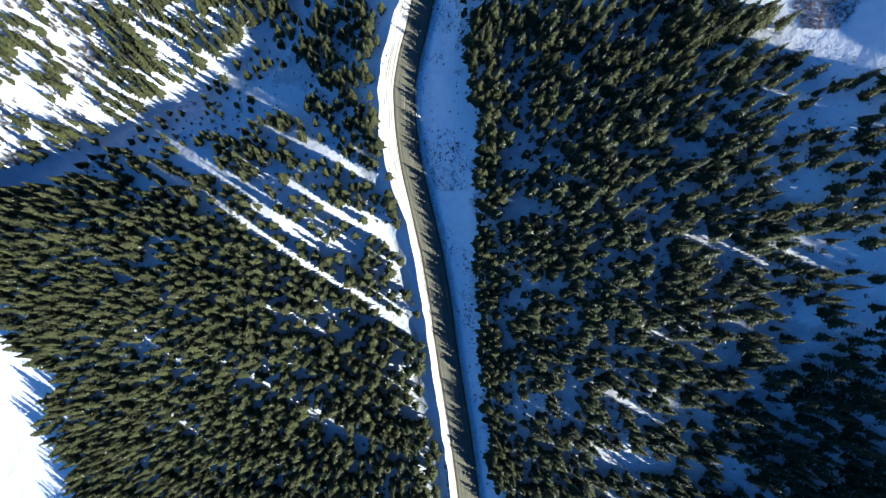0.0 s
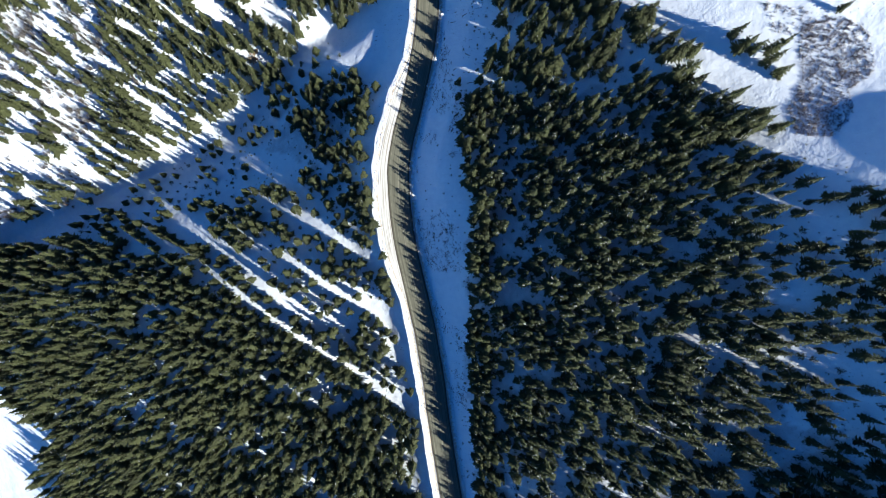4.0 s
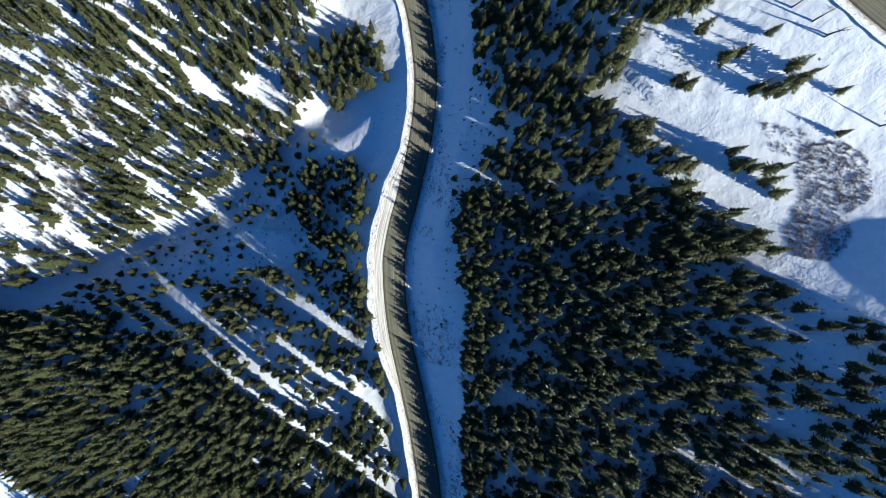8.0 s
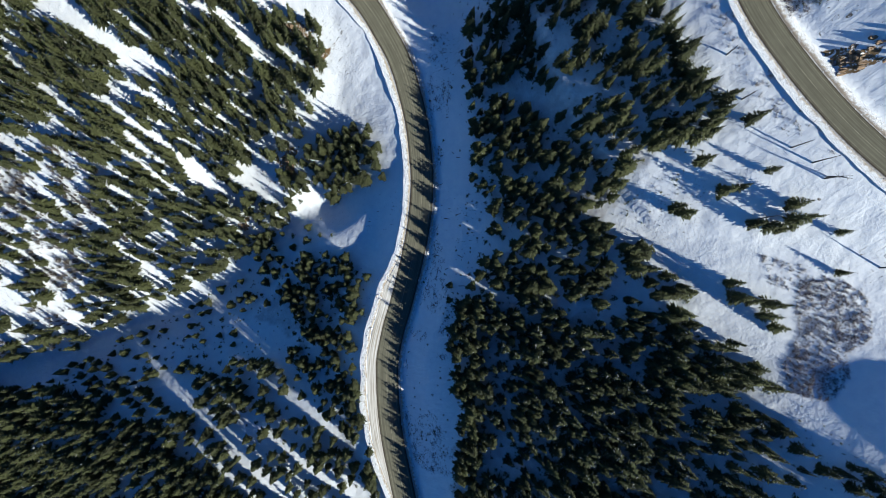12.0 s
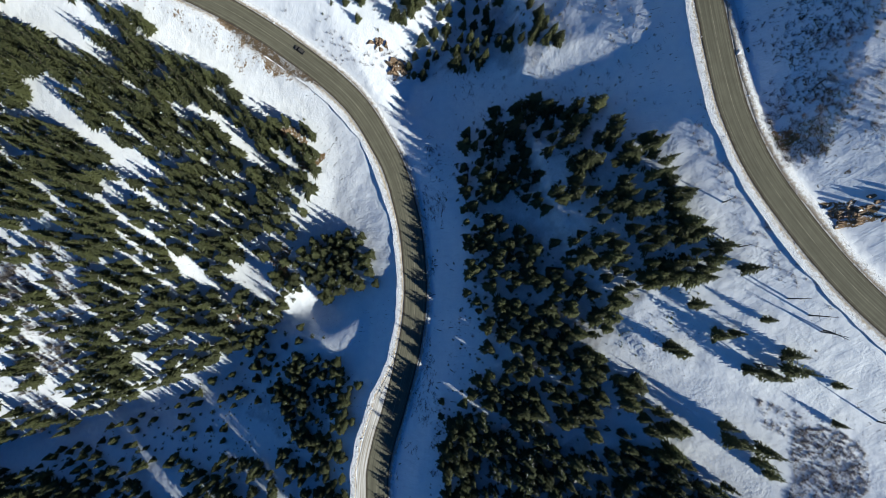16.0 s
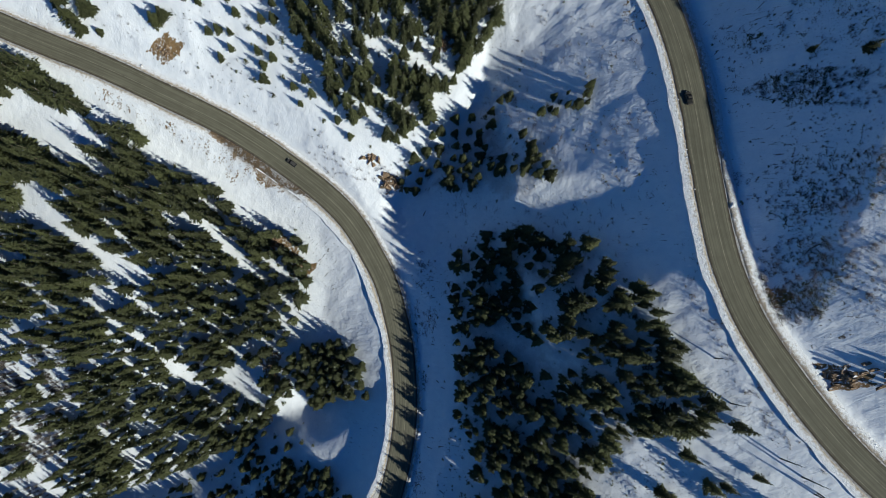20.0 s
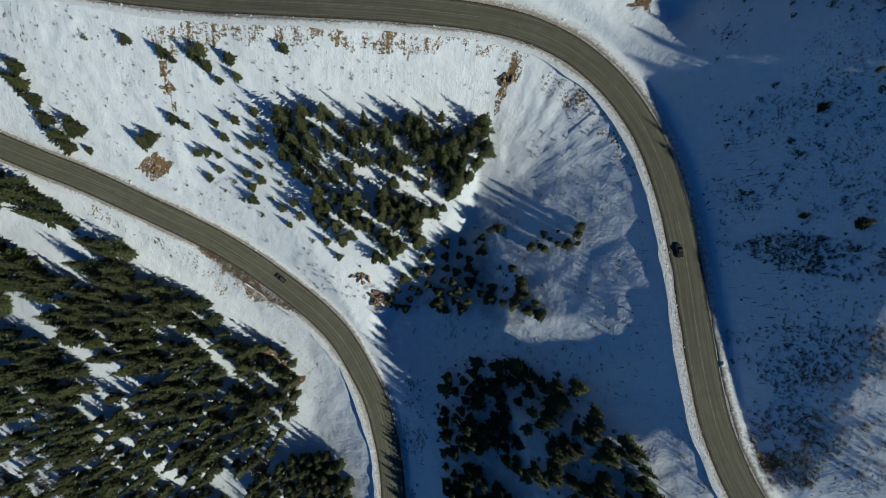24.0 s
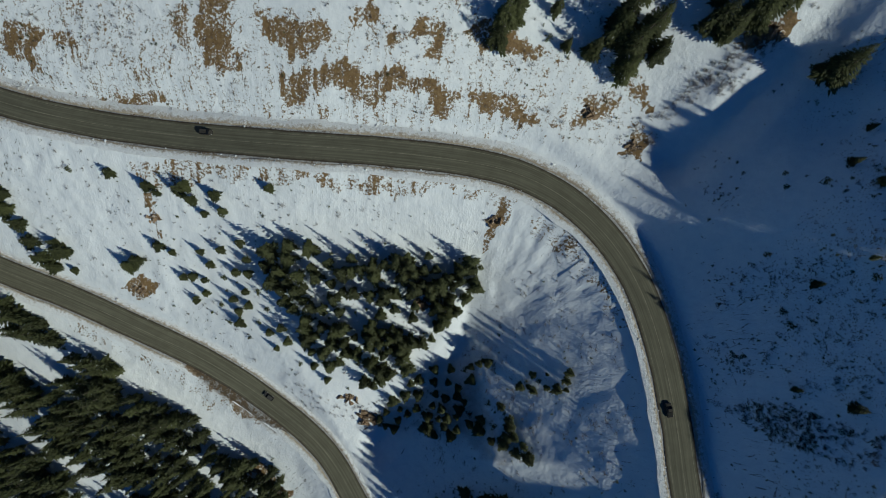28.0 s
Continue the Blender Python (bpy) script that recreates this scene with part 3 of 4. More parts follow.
def build_clods(line, side, low, high, out, spread, count, seed, label):
    """Lumps of ploughed snow strewn along one edge of a road, between two heights of y."""
    r = np.random.default_rng(seed)
    right, _ = frame_along(line)
    at = np.where((line[:, 1] > low) & (line[:, 1] < high) & (np.abs(line[:, 0]) < 200))[0]
    bm = bmesh.new()
    bmesh.ops.create_icosphere(bm, subdivisions=1, radius=1.0)
    ball, faces = np.array([v.co for v in bm.verts]), np.array([[v.index for v in f.verts] for f in bm.faces])
    bm.free()
    k = r.choice(at, count)
    away = out + (lay_by(line[k, 0], line[k, 1]) if line is LOWER and side < 0 else 0) + spread * np.abs(r.normal(size=count))
    x, y = (line[k, :2] + right[k] * (side * away)[:, None] + 0.5 * r.normal(size=(count, 2))).T
    z = np.maximum(ground(x, y), line[k, 2] - 0.6 * (away - HALF))
    size = r.gamma(3.0, 0.05, count) + 0.08
    v = ball[None] * (1 + 0.28 * r.normal(size=(count, len(ball), 1))) * size[:, None, None] * r.uniform(0.6, 1.3, (count, 1, 3))
    v += np.stack([x, y, z + 0.15 * size], 1)[:, None]
    f = faces[None] + (np.arange(count) * len(ball))[:, None, None]
    me = mesh_of("snow_clods", v.reshape(-1, 3), f.reshape(-1, 3))
    give(me, "edge", np.repeat(r.uniform(0.0, 0.5, count), len(ball)))
    tagged(part("snow_clods", me, BANK), label, "snow", kind="stuff")


build_clods(LOWER, -1, 30, 142, HALF + 1.0, 1.3, 900, 301, "rough clods of ploughed snow along the lay-by")
build_clods(LOWER, 1, -60, 330, HALF + 0.8, 0.9, 500, 302, "ploughed snow lumps along the road edge")
build_clods(UPPER, 1, 120, 372, HALF + 1.2, 1.0, 1300, 303, "ploughed snow lumps along the upper road")
build_clods(UPPER, -1, 120, 372, HALF + 0.7, 0.7, 500, 304, "dirty snow lumps on the outer road edge")
build_lay_by()
build_road("road", LOWER, "sanded two-lane asphalt road with snowy edges", 31)
build_road("road", UPPER, "sanded two-lane asphalt road round a hairpin", 41)


# ---- trees ----
rng = np.random.default_rng(7)


def crown_shape(seed, count, whorls, spread, low, size=1.0):
    """A conifer's crown one metre high: count long drooping boughs in whorls, the outer ones ragged."""
    r = np.random.default_rng(seed)
    u = 1 - np.sqrt(r.random(count) * 0.985 + 0.015)
    u = np.clip((np.floor(u * whorls) + 0.5 + 0.32 * r.normal(size=count)) / whorls, 0, 0.995)
    lobes = 1 + 0.26 * np.sin(3 * (a := r.random(count) * 6.283) + seed) + 0.16 * np.sin(5 * a + 2 * seed + 11 * u)
    reach = spread * lobes * ((1 - u) ** 0.78 * 0.94 + 0.03) * (0.55 + 0.45 * np.minimum(1, (u + 0.02) / 0.08))
    length = size * (0.018 + 0.34 * reach) * r.uniform(0.7, 1.25, count)
    start = np.maximum(reach * (1.10 - 0.62 * r.random(count) ** 1.5) - length, 0)
    half = length * r.uniform(0.20, 0.33, count)
    h = low + (0.985 - low) * u - 0.28 * start + 0.01 * r.normal(size=count)
    twist = a + 0.38 * r.normal(size=count)
    c, s, ct, st = np.cos(a), np.sin(a), np.cos(twist), np.sin(twist)
    tilt = 0.35 * r.normal(size=count) * half
    root = np.stack([c * start, s * start, h], 1)
    wide = np.stack([-st * half, ct * half, tilt], 1)
    tip = root + np.stack([ct * length, st * length, -length * r.uniform(0.05, 0.5, count)], 1)
    top = np.array([[0, 0, 1.0], [0.006, 0.004, 0.93], [-0.006, 0.004, 0.93]])
    verts = np.concatenate([np.stack([root - wide, tip, root + wide], 1).reshape(-1, 3), top])
    return verts, np.arange(len(verts)).reshape(-1, 3)


def trunk_shape(top=0.93, thick=0.012, sides=5):
    ring = [(math.cos(6.283 * k / sides), math.sin(6.283 * k / sides)) for k in range(sides)]
    verts = [(thick * x, thick * y, -0.04) for x, y in ring] + [(thick * 0.25 * x, thick * 0.25 * y, top) for x, y in ring]
    tris = []
    for k in range(sides):
        m = (k + 1) % sides
        tris += [(k, m, sides + m), (k, sides + m, sides + k)]
    return np.array(verts), np.array(tris)


CROWNS = [crown_shape(s, n, w, sp, lo) for s, n, w, sp, lo in (
    (1, 440, 15, 0.150, 0.06), (2, 420, 16, 0.135, 0.08), (3, 450, 14, 0.165, 0.04), (4, 400, 17, 0.120, 0.10), (5, 430, 15, 0.145, 0.07), (6, 450, 13, 0.175, 0.04))]
FINE = [crown_shape(s, 1500, w, sp, lo, 0.6) for s, w, sp, lo in ((31, 24, 0.150, 0.08), (32, 26, 0.135, 0.10), (33, 23, 0.165, 0.06))]
COARSE = [crown_shape(s, 265, w, sp, lo, 1.4) for s, w, sp, lo in ((21, 14, 0.150, 0.08), (22, 13, 0.135, 0.10), (23, 14, 0.160, 0.08), (24, 13, 0.125, 0.12))]
SMALL = [crown_shape(s, 76, 7, 0.27, 0.03, 1.1) for s in (11, 12, 13)]
SEEDLING = [crown_shape(s, 26, 4, 0.34, 0.03, 1.5) for s in (14, 15, 16)]
TRUNK = trunk_shape()

STANDS = {
    "verge_stand": ([(-52, 128), (-30, 138), (-9, 128), (-11, 104), (-9, 78), (-5, 58), (-24, 62), (-40, 80), (-46, 100)], 3.3, 10, 17, 0.2),
    "dense_west": ([(-290, 51), (-177, 62), (-132, 53), (-83, 31), (-62, 20), (-32, 3), (-8, -12), (11, -27), (18, -61), (25, -101), (29, -139), (-204, -201),
                    (-207, -110), (-224, -87), (-198, -51), (-230, -38), (-235, -17), (-290, -18)], 4.5, 17, 26, 0.05),
    "streak_stand": ([(-106, 72), (-72, 84), (-37, 86), (-15, 102), (-8, 75), (-2, 54), (2, 23), (8, -3), (15, -29), (11, -37), (-15, -22), (-37, -3), (-62, 19),
                      (-83, 31), (-132, 53), (-159, 64)], 4.3, 12, 21, 0.15),
    "gully_stand": ([(-70, 128), (-26, 136), (-4, 130), (-10, 106), (-15, 102), (-26, 87), (-43, 104), (-61, 106), (-72, 84), (-106, 72), (-159, 64), (-200, 57),
                     (-148, 87), (-107, 105)], 4.9, 8, 15, 0.42),
    "sunlit_nw": ([(-290, 234), (-32, 241), (-25, 215), (-33, 204), (-41, 181), (-47, 163), (-64, 138), (-82, 127), (-120, 110), (-171, 82), (-290, 60)], 4.3, 16, 26, 0.12),
    "nw_upper": ([(-260, 305), (-146, 305), (-126, 288), (-114, 279), (-94, 278), (-82, 262), (-68, 258), (-46, 238), (-27, 226), (-29, 216), (-47, 208), (-75, 205),
                  (-120, 212), (-170, 205), (-260, 205)], 4.1, 17, 28, 0.08),
    "ditch_edge": ([(33, 118), (41, 118), (41, 40), (44, -10), (53, -90), (45, -90), (37, -10), (33, 50)], 3.1, 13, 19, 0.1),
    "east": ([(29, 124), (125, 105), (128, 84), (114, 66), (124, 48), (140, 16), (128, 7), (130, -20), (167, -26), (230, -100), (230, -150), (55, -150), (39, -49),
              (36, -8), (37, 31), (30, 63)], 3.15, 10, 21, 0.28),
    "east_edge": ([(128, 84), (137, 76), (174, 62), (205, -18), (167, -30), (130, -22), (128, 7), (124, 48), (114, 66)], 4.1, 10, 19, 0.25),
    "mid_east": ([(30, 220), (37, 239), (66, 243), (80, 234), (91, 220), (104, 199), (117, 180), (106, 172), (89, 168), (84, 146), (111, 126), (119, 98), (140, 76), (128, 64),
                  (31, 72), (28, 120), (45, 136), (36, 159), (38, 182)], 3.3, 10, 20, 0.25),
    "roadside_clump": ([(-33, 187), (-17, 194), (-3, 190), (0, 170), (-23, 162), (-35, 171)], 3.7, 12, 18, 0.05),
    "below_bend": ([(-62, 141), (-28, 156), (-18, 136), (-4, 129), (-8, 108), (-64, 96)], 4.8, 10, 17, 0.2),
    "nose": ([(-40, 330), (0, 326), (25, 328), (43, 326), (41, 314), (33, 307), (27, 298), (16, 278), (7, 277), (-16, 287), (-26, 302)], 3.8, 13, 24, 0.15),
    "nose_edge": ([(-65, 329), (-40, 330), (-26, 302), (-16, 287), (12, 270), (-16, 275), (-38, 288), (-68, 304)], 6.0, 6, 12, 0.4),
    "gully_clump": ([(30, 275), (36, 283), (45, 275), (54, 280), (63, 265), (65, 258), (55, 261), (43, 266), (36, 255), (28, 262)], 3.1, 8, 15, 0.1),
    "clump_above": ([(58, 284), (63, 291), (74, 292), (75, 284), (60, 281)], 2.6, 5, 10, 0.2),
    "ravine_side": ([(6, 260), (13, 271), (22, 281), (34, 288), (52, 292), (51, 285), (33, 277), (22, 266), (14, 256)], 3.6, 7, 14, 0.2),
    # this next stand is out of view, added to fray the ridge's shadow
    "crest_forest": ([(280, -190), (335, -190), (335, 5), (280, 5)], 6.0, 14, 22, 0.05),
    "ridge_fringe": ([(172, 255), (178, 220), (225, 195), (235, 300), (174, 330)], 11.0, 9, 15, 0.1),
    "inner_edge": ([(-45, 186), (-34, 184), (-34, 172), (-38, 162), (-48, 148), (-62, 139), (-60, 146), (-46, 164)], 3.6, 12, 19, 0.15),
    "top_slope": ([(34, 411), (47, 396), (58, 393), (73, 388), (88, 389), (91, 400), (106, 395), (116, 401), (160, 470), (20, 470)], 7.0, 12, 20, 0.2),
}
CLEARINGS = [
    [(-58, 112), (-40, 109), (-41, 92), (-63, 89), (-73, 99)], [(20, -200), (36, -40), (35, 60), (28, 118), (24, 160), (26, 220), (12, 222), (14, 120), (12, 40), (20, -40)],
    [(-162, 256), (-151, 259), (-126, 236), (-98, 218), (-104, 211), (-135, 229), (-161, 244)], [(-76, 247), (-59, 234), (-49, 220), (-56, 217), (-64, 229), (-79, 240)],
    [(-172, 282), (-157, 273), (-135, 265), (-110, 274), (-117, 278), (-132, 285), (-143, 287), (-152, 294)],
]
CLUMPED = {"east", "east_edge", "gully_stand"}
THINNED = [(-176, 186), (-142, 184), (-139, 158), (-159, 126), (-171, 85), (-238, 69), (-225, 142)]


# treeless lanes along the sun's line: width, shortness, the share that stays wooded
LANES = {"streak_stand": (2.3, 0.05, 0.05), "east": (4.5, 0.08, 0.84), "nose": (6.5, 0.05, 0.85), "mid_east": (4.5, 0.08, 0.66), "sunlit_nw": (3.8, 0.16, 0.42),
         "nw_upper": (3.6, 0.16, 0.52)}


def scatter():
    """Stem places of all stands, kept apart from one another, from the roads and the clearings."""
    cells, found = {}, []

    def free(px, py, gap):
        c = (int(px // 6), int(py // 6))
        for i in range(c[0] - 2, c[0] + 3):
            for j in range(c[1] - 2, c[1] + 3):
                for qx, qy in cells.get((i, j), ()):
                    if (px - qx) ** 2 + (py - qy) ** 2 < gap * gap:
                        return False
        cells.setdefault(c, []).append((px, py))
        return True

    for name, (poly, gap, low, high, young) in STANDS.items():
        p = np.array(poly)
        (ax, ay), (bx, by) = p.min(0), p.max(0)
        tries = int((bx - ax) * (by - ay) / (gap * gap) * 3.2)
        x, y = rng.uniform(ax, bx, tries), rng.uniform(ay, by, tries)
        keep = inside(poly, x, y)
        for c in CLEARINGS:
            keep &= ~inside(c, x, y)
        keep &= (nearest(LOWER, x, y)[0] > 10) & (nearest(UPPER, x, y)[0] > 11)
        keep &= ~inside(THINNED, x, y) | (rng.random(len(x)) < 0.12)
        if name in CLUMPED:
            keep &= value_noise(x, y, 12, 61) + 0.5 * value_noise(x, y, 5, 62) > -0.62
        open_up = value_noise(x, y, 17, 51)
        verge = nearest(LOWER, x, y)[0]
        # lanes without trees along the slope, through which the sun shines
        across = x * SUN_FROM.y - y * SUN_FROM.x
        down_sun = x * SUN_FROM.x + y * SUN_FROM.y
        lane = value_noise(across, LANES.get(name, (6.5, 0.05, 2))[1] * down_sun, LANES.get(name, (6.5, 0.05, 2))[0], 57)
        keep &= lane < LANES.get(name, (6.5, 0.05, 2))[2]
        for px, py, o, v in zip(x[keep], y[keep], open_up[keep], verge[keep]):
            if free(px, py, gap * (0.62 + 0.5 * rng.random() + 0.35 * max(0, o))):
                small = rng.random() < young
                h = rng.uniform(2.0, 5.5) if small else low + (high - low) * rng.beta(2.2, 1.8)
                if name in ("east", "mid_east") and v < 26:
                    h *= 0.85
                found.append((name, px, py, h, small))
    return found


TREES = scatter()


def plant(shape, x, y, z, h, turn, wide):
    v, f = shape
    c, s = math.cos(turn), math.sin(turn)
    return np.stack([(v[:, 0] * c - v[:, 1] * s) * h * wide + x, (v[:, 0] * s + v[:, 1] * c) * h * wide + y, v[:, 2] * h + z], 1), f


HALF_FAR = {"east", "east_edge", "streak_stand"}
DISTANT = {"dense_west", "sunlit_nw", "crest_forest", "ridge_fringe"}


def forest(name, stems, label, name_in, slim=1.0):
    """All the stems of a stand as one mesh."""
    verts, tris, mats, tints, base = [], [], [], [], 0
    for x, y, z, h, small in stems:
        turn, wide, tint = rng.random() * 6.28, rng.uniform(0.85, 1.5) * slim, rng.random()
        shapes = SMALL if small else COARSE if name_in in DISTANT or (name_in in HALF_FAR and rng.random() < 0.6) else CROWNS
        for shape, m in ((shapes[rng.integers(len(shapes))], 0), (TRUNK, 1)):
            v, f = plant(shape, x, y, z, h, turn, wide)
            verts.append(v), tris.append(f + base), mats.append(np.full(len(f), m)), tints.append(np.full(len(v), tint))
            base += len(v)
    me = mesh_of(name, np.concatenate(verts), np.concatenate(tris), index=np.concatenate(mats))
    give(me, "tint", np.concatenate(tints))
    tagged(part(name, me, [FROSTED if name_in in ("east", "east_edge") else NEEDLES, BARK]), label, "forest", kind="stuff")


SLIM = {"east_edge": 0.95, "dense_west": 0.92, "streak_stand": 0.92, "verge_stand": 1.0, "east": 1.0, "mid_east": 1.0, "gully_stand": 0.95, "nose": 0.88, "nw_upper": 0.85, "sunlit_nw": 0.8}
SINGLE = {"roadside_clump", "gully_clump", "clump_above", "nose_edge", "ravine_side"}
PROTO = []


def make_conifer(k, shape):
    root = new("conifer_tree")
    me = mesh_of("crown", *shape)
    give(me, "tint", np.full(len(shape[0]), 0.3))
    part("crown", me, NEEDLES, root)
    part("trunk", mesh_of("trunk", *TRUNK), BARK, root)
    tagged(root, "dark green spruce tree standing in the snow", "tree", "conifers on the slopes")
    return root


def grow(k, x, y, z, h, wide, label=""):
    """A single tree of the k-th shape."""
    m = Matrix.Translation((x, y, z)) @ Matrix.Rotation(rng.random() * 6.28, 4, "Z")
    ob = copy_thing(PROTO[k], m)
    ob.scale = (h * wide, h * wide, h)
    return tagged(ob, label)


for k, shape in enumerate(CROWNS + SMALL + FINE):
    PROTO.append(make_conifer(k, shape))

# lone trees along the upper slopes: x, y, height
LONE = [(-126, 319, 15), (-123, 316, 12), (-118, 322, 14), (-120, 325, 11), (-90, 318, 13), (-87, 320, 11), (-91, 350, 8), (-77, 346, 10), (-74, 344, 8), (-65, 345, 13), (-61, 342, 12),
        (-63, 347, 9), (-52, 344, 10), (-50, 339, 9), (-57, 338, 8), (-32, 347, 8), (-137, 336, 15), (-133, 331, 14), (-130, 325, 12), (-137, 342, 13), (-140, 338, 14), (-65, 306, 8),
        (-115, 315, 6), (-77, 326, 9), (-69, 315, 8), (-72, 324, 7), (-107, 351, 4)]
BENCH = [(120, 179, 17), (128, 163, 11), (117, 157, 15), (121, 158, 13), (136, 152, 15), (137, 147, 21), (131, 145, 18), (127, 146, 14), (134, 144, 15), (150, 143, 10),
         (105, 152, 15), (108, 150, 14), (109, 167, 17), (153, 130, 10), (123, 126, 16), (125, 121, 18), (129, 120, 14), (134, 119, 20), (133, 115, 18), (137, 111, 13),
         (107, 122, 18), (104, 113, 20), (107, 108, 15), (104, 91, 17), (109, 90, 18), (114, 89, 19), (120, 90, 20), (125, 93, 19), (129, 93, 20), (135, 91, 17), (131, 97, 15)]
SHADE = [(120, 332, 4), (130, 324, 7), (137, 331, 5), (139, 326, 4), (126, 316, 4), (128, 312, 4), (134, 357, 8), (129, 352, 4), (138, 351, 9), (122, 355, 3),
         (122, 351, 3), (139, 367, 6), (130, 382, 20), (120, 302, 3), (118, 302, 4), (130, 294, 6), (140, 291, 9)]
RIM = [(42, 318, 19), (39, 314, 18), (36, 309, 19), (34, 318, 17), (40, 324, 18), (36, 323, 17), (31, 304, 15), (28, 298, 14), (33, 312, 16), (29, 309, 17)]
CREST = [(41, 398, 21), (40, 393, 17), (44, 399, 18), (74, 395, 24), (79, 391, 27), (82, 394, 25), (84, 397, 24), (87, 390, 18), (79, 386, 20), (76, 400, 22), (100, 397, 23), (104, 395, 20),
         (109, 398, 26), (112, 401, 25), (116, 403, 24), (131, 384, 20), (128, 383, 15), (61, 393, 10), (68, 391, 9), (147, 285, 6)]


def build_trees():
    single, crowd = [], {}
    for name, x, y, h, small in TREES:
        (single if name in SINGLE else crowd.setdefault(name, [])).append((x, y, h, small))
    single = [(x, y, h, small, rng.uniform(1.05, 1.5)) for x, y, h, small in single]
    for rows, wide in ((LONE, 1.6), (BENCH, 1.1), (SHADE, 1.4), (CREST, 1.15), (RIM, 1.05)):
        single += [(x, y, h, h < 5, wide * rng.uniform(0.9, 1.15)) for x, y, h in rows]
    spots = np.array([(x, y) for x, y, *_ in single])
    height = ground(spots[:, 0], spots[:, 1])
    for (x, y, h, small, wide), z in zip(single, height):
        k = 6 + int(rng.integers(3)) if small else 9 + int(rng.integers(3)) if y > 380 else int(rng.integers(6))
        grow(k, x, y, z, h, wide, "young spruce in the snow" if small else "")
    for name, stems in crowd.items():
        spots = np.array([(x, y) for x, y, _, _ in stems])
        height = ground(spots[:, 0], spots[:, 1])
        forest("conifer_forest", [(x, y, z, h, s) for (x, y, h, s), z in zip(stems, height)], "dense dark green spruce forest on a snowy slope", name, SLIM.get(name, 1.0))
    for root in PROTO:
        for ob in (*root.children_recursive, root):
            bpy.data.objects.remove(ob)


build_trees()


# ---- snags ----
def tapered(path, r0, r1, sides=5):
    """A tapered stem along a list of points."""
    verts, tris, n = [], [], len(path)
    for k, p in enumerate(path):
        r = r0 + (r1 - r0) * k / (n - 1)
        verts += [(p[0] + r * math.cos(6.283 * j / sides), p[1] + r * math.sin(6.283 * j / sides), p[2]) for j in range(sides)]
    for k in range(n - 1):
        for j in range(sides):
            a, b = k * sides + j, k * sides + (j + 1) % sides
            tris += [(a, b, b + sides), (a, b + sides, a + sides)]
    top = len(verts)
    verts.append(tuple(path[-1]))
    tris += [((n - 1) * sides + j, (n - 1) * sides + (j + 1) % sides, top) for j in range(sides)]
    return verts, tris


def build_snag(x, y, h, lean, toward):
    root = new("dead_tree")
    root.matrix_world = Matrix.Translation((x, y, float(ground(x, y)[0]) - 0.2))
    bent = [(lean * h * u**1.4 * math.cos(toward), lean * h * u**1.4 * math.sin(toward), h * u) for u in np.linspace(0, 1, 6)]
    part("trunk", mesh_of("trunk", *tapered(bent, 0.22 + 0.006 * h, 0.05)), GREY_WOOD, root)
    for k in range(11):
        u = rng.uniform(0.3, 0.95)
        a, length = rng.random() * 6.28, (1.05 - u) * h * 0.20 + 0.3
        ox, oy = lean * h * u**1.4 * math.cos(toward), lean * h * u**1.4 * math.sin(toward)
        limb = [(ox + length * s * math.cos(a), oy + length * s * math.sin(a), h * u - 0.22 * length * s * s) for s in (0, 0.5, 1)]
        part("branch", mesh_of("branch", *tapered(limb, 0.06, 0.015, 3)), GREY_WOOD, root)
    tagged(root, "bare grey dead tree standing on the snowy slope", "dead tree", "dead trees")


for spot in ((133, 170, 11, 0.05, 0.3), (139, 165, 13, 0.03, 5.8), (143, 160, 12, 0.10, 5.2), (143.5, 160.5, 11, 0.22, 4.9), (129, 148, 12, 0.12, 0.1), (98, 129, 11, 0.04, 2.0),
             (164, 132, 13, 0.02, 0.0), (118, 186, 9, 0.05, 1.0), (112, 200, 8, 0.06, 2.0), (-150, 150, 11, 0.05, 2.5), (-163, 170, 9, 0.04, 2.0), (-135, 175, 10, 0.05, 1.0)):
    build_snag(*spot)


# ---- thickets, shrubs and saplings ----
def stems_of(count, spread, height, width, seed):
    """A bare bush: thin three-sided stems fanning out from one root."""
    r = np.random.default_rng(seed)
    verts, tris = [], []
    for _ in range(count):
        a, out, h = r.random() * 6.28, spread * r.random() ** 0.6, height * r.uniform(0.55, 1.0)
        bx, by = 0.25 * spread * r.normal(), 0.25 * spread * r.normal()
        b = len(verts)
        for j in range(3):
            verts.append((bx + width * math.cos(2.09 * j), by + width * math.sin(2.09 * j), -0.1))
        verts.append((bx + out * math.cos(a), by + out * math.sin(a), h))
        tris += [(b, b + 1, b + 3), (b + 1, b + 2, b + 3), (b + 2, b, b + 3)]
    return np.array(verts), np.array(tris)


BUSHES = [stems_of(16, 1.2, 1.9, 0.04, s) for s in (61, 62, 63, 64)]


def spread_over(poly, count, gate=-0.45, avoid=7.5):
    p = np.array(poly, float)
    (ax, ay), (bx, by) = p.min(0), p.max(0)
    x, y = rng.uniform(ax, bx, count * 6), rng.uniform(ay, by, count * 6)
    keep = inside(poly, x, y) & (nearest(LOWER, x, y)[0] > avoid) & (nearest(UPPER, x, y)[0] > avoid) & (value_noise(x, y, 12, 71) + 0.7 * value_noise(x, y, 4, 72) > gate)
    x, y = x[keep][:count], y[keep][:count]
    return x, y, ground(x, y)


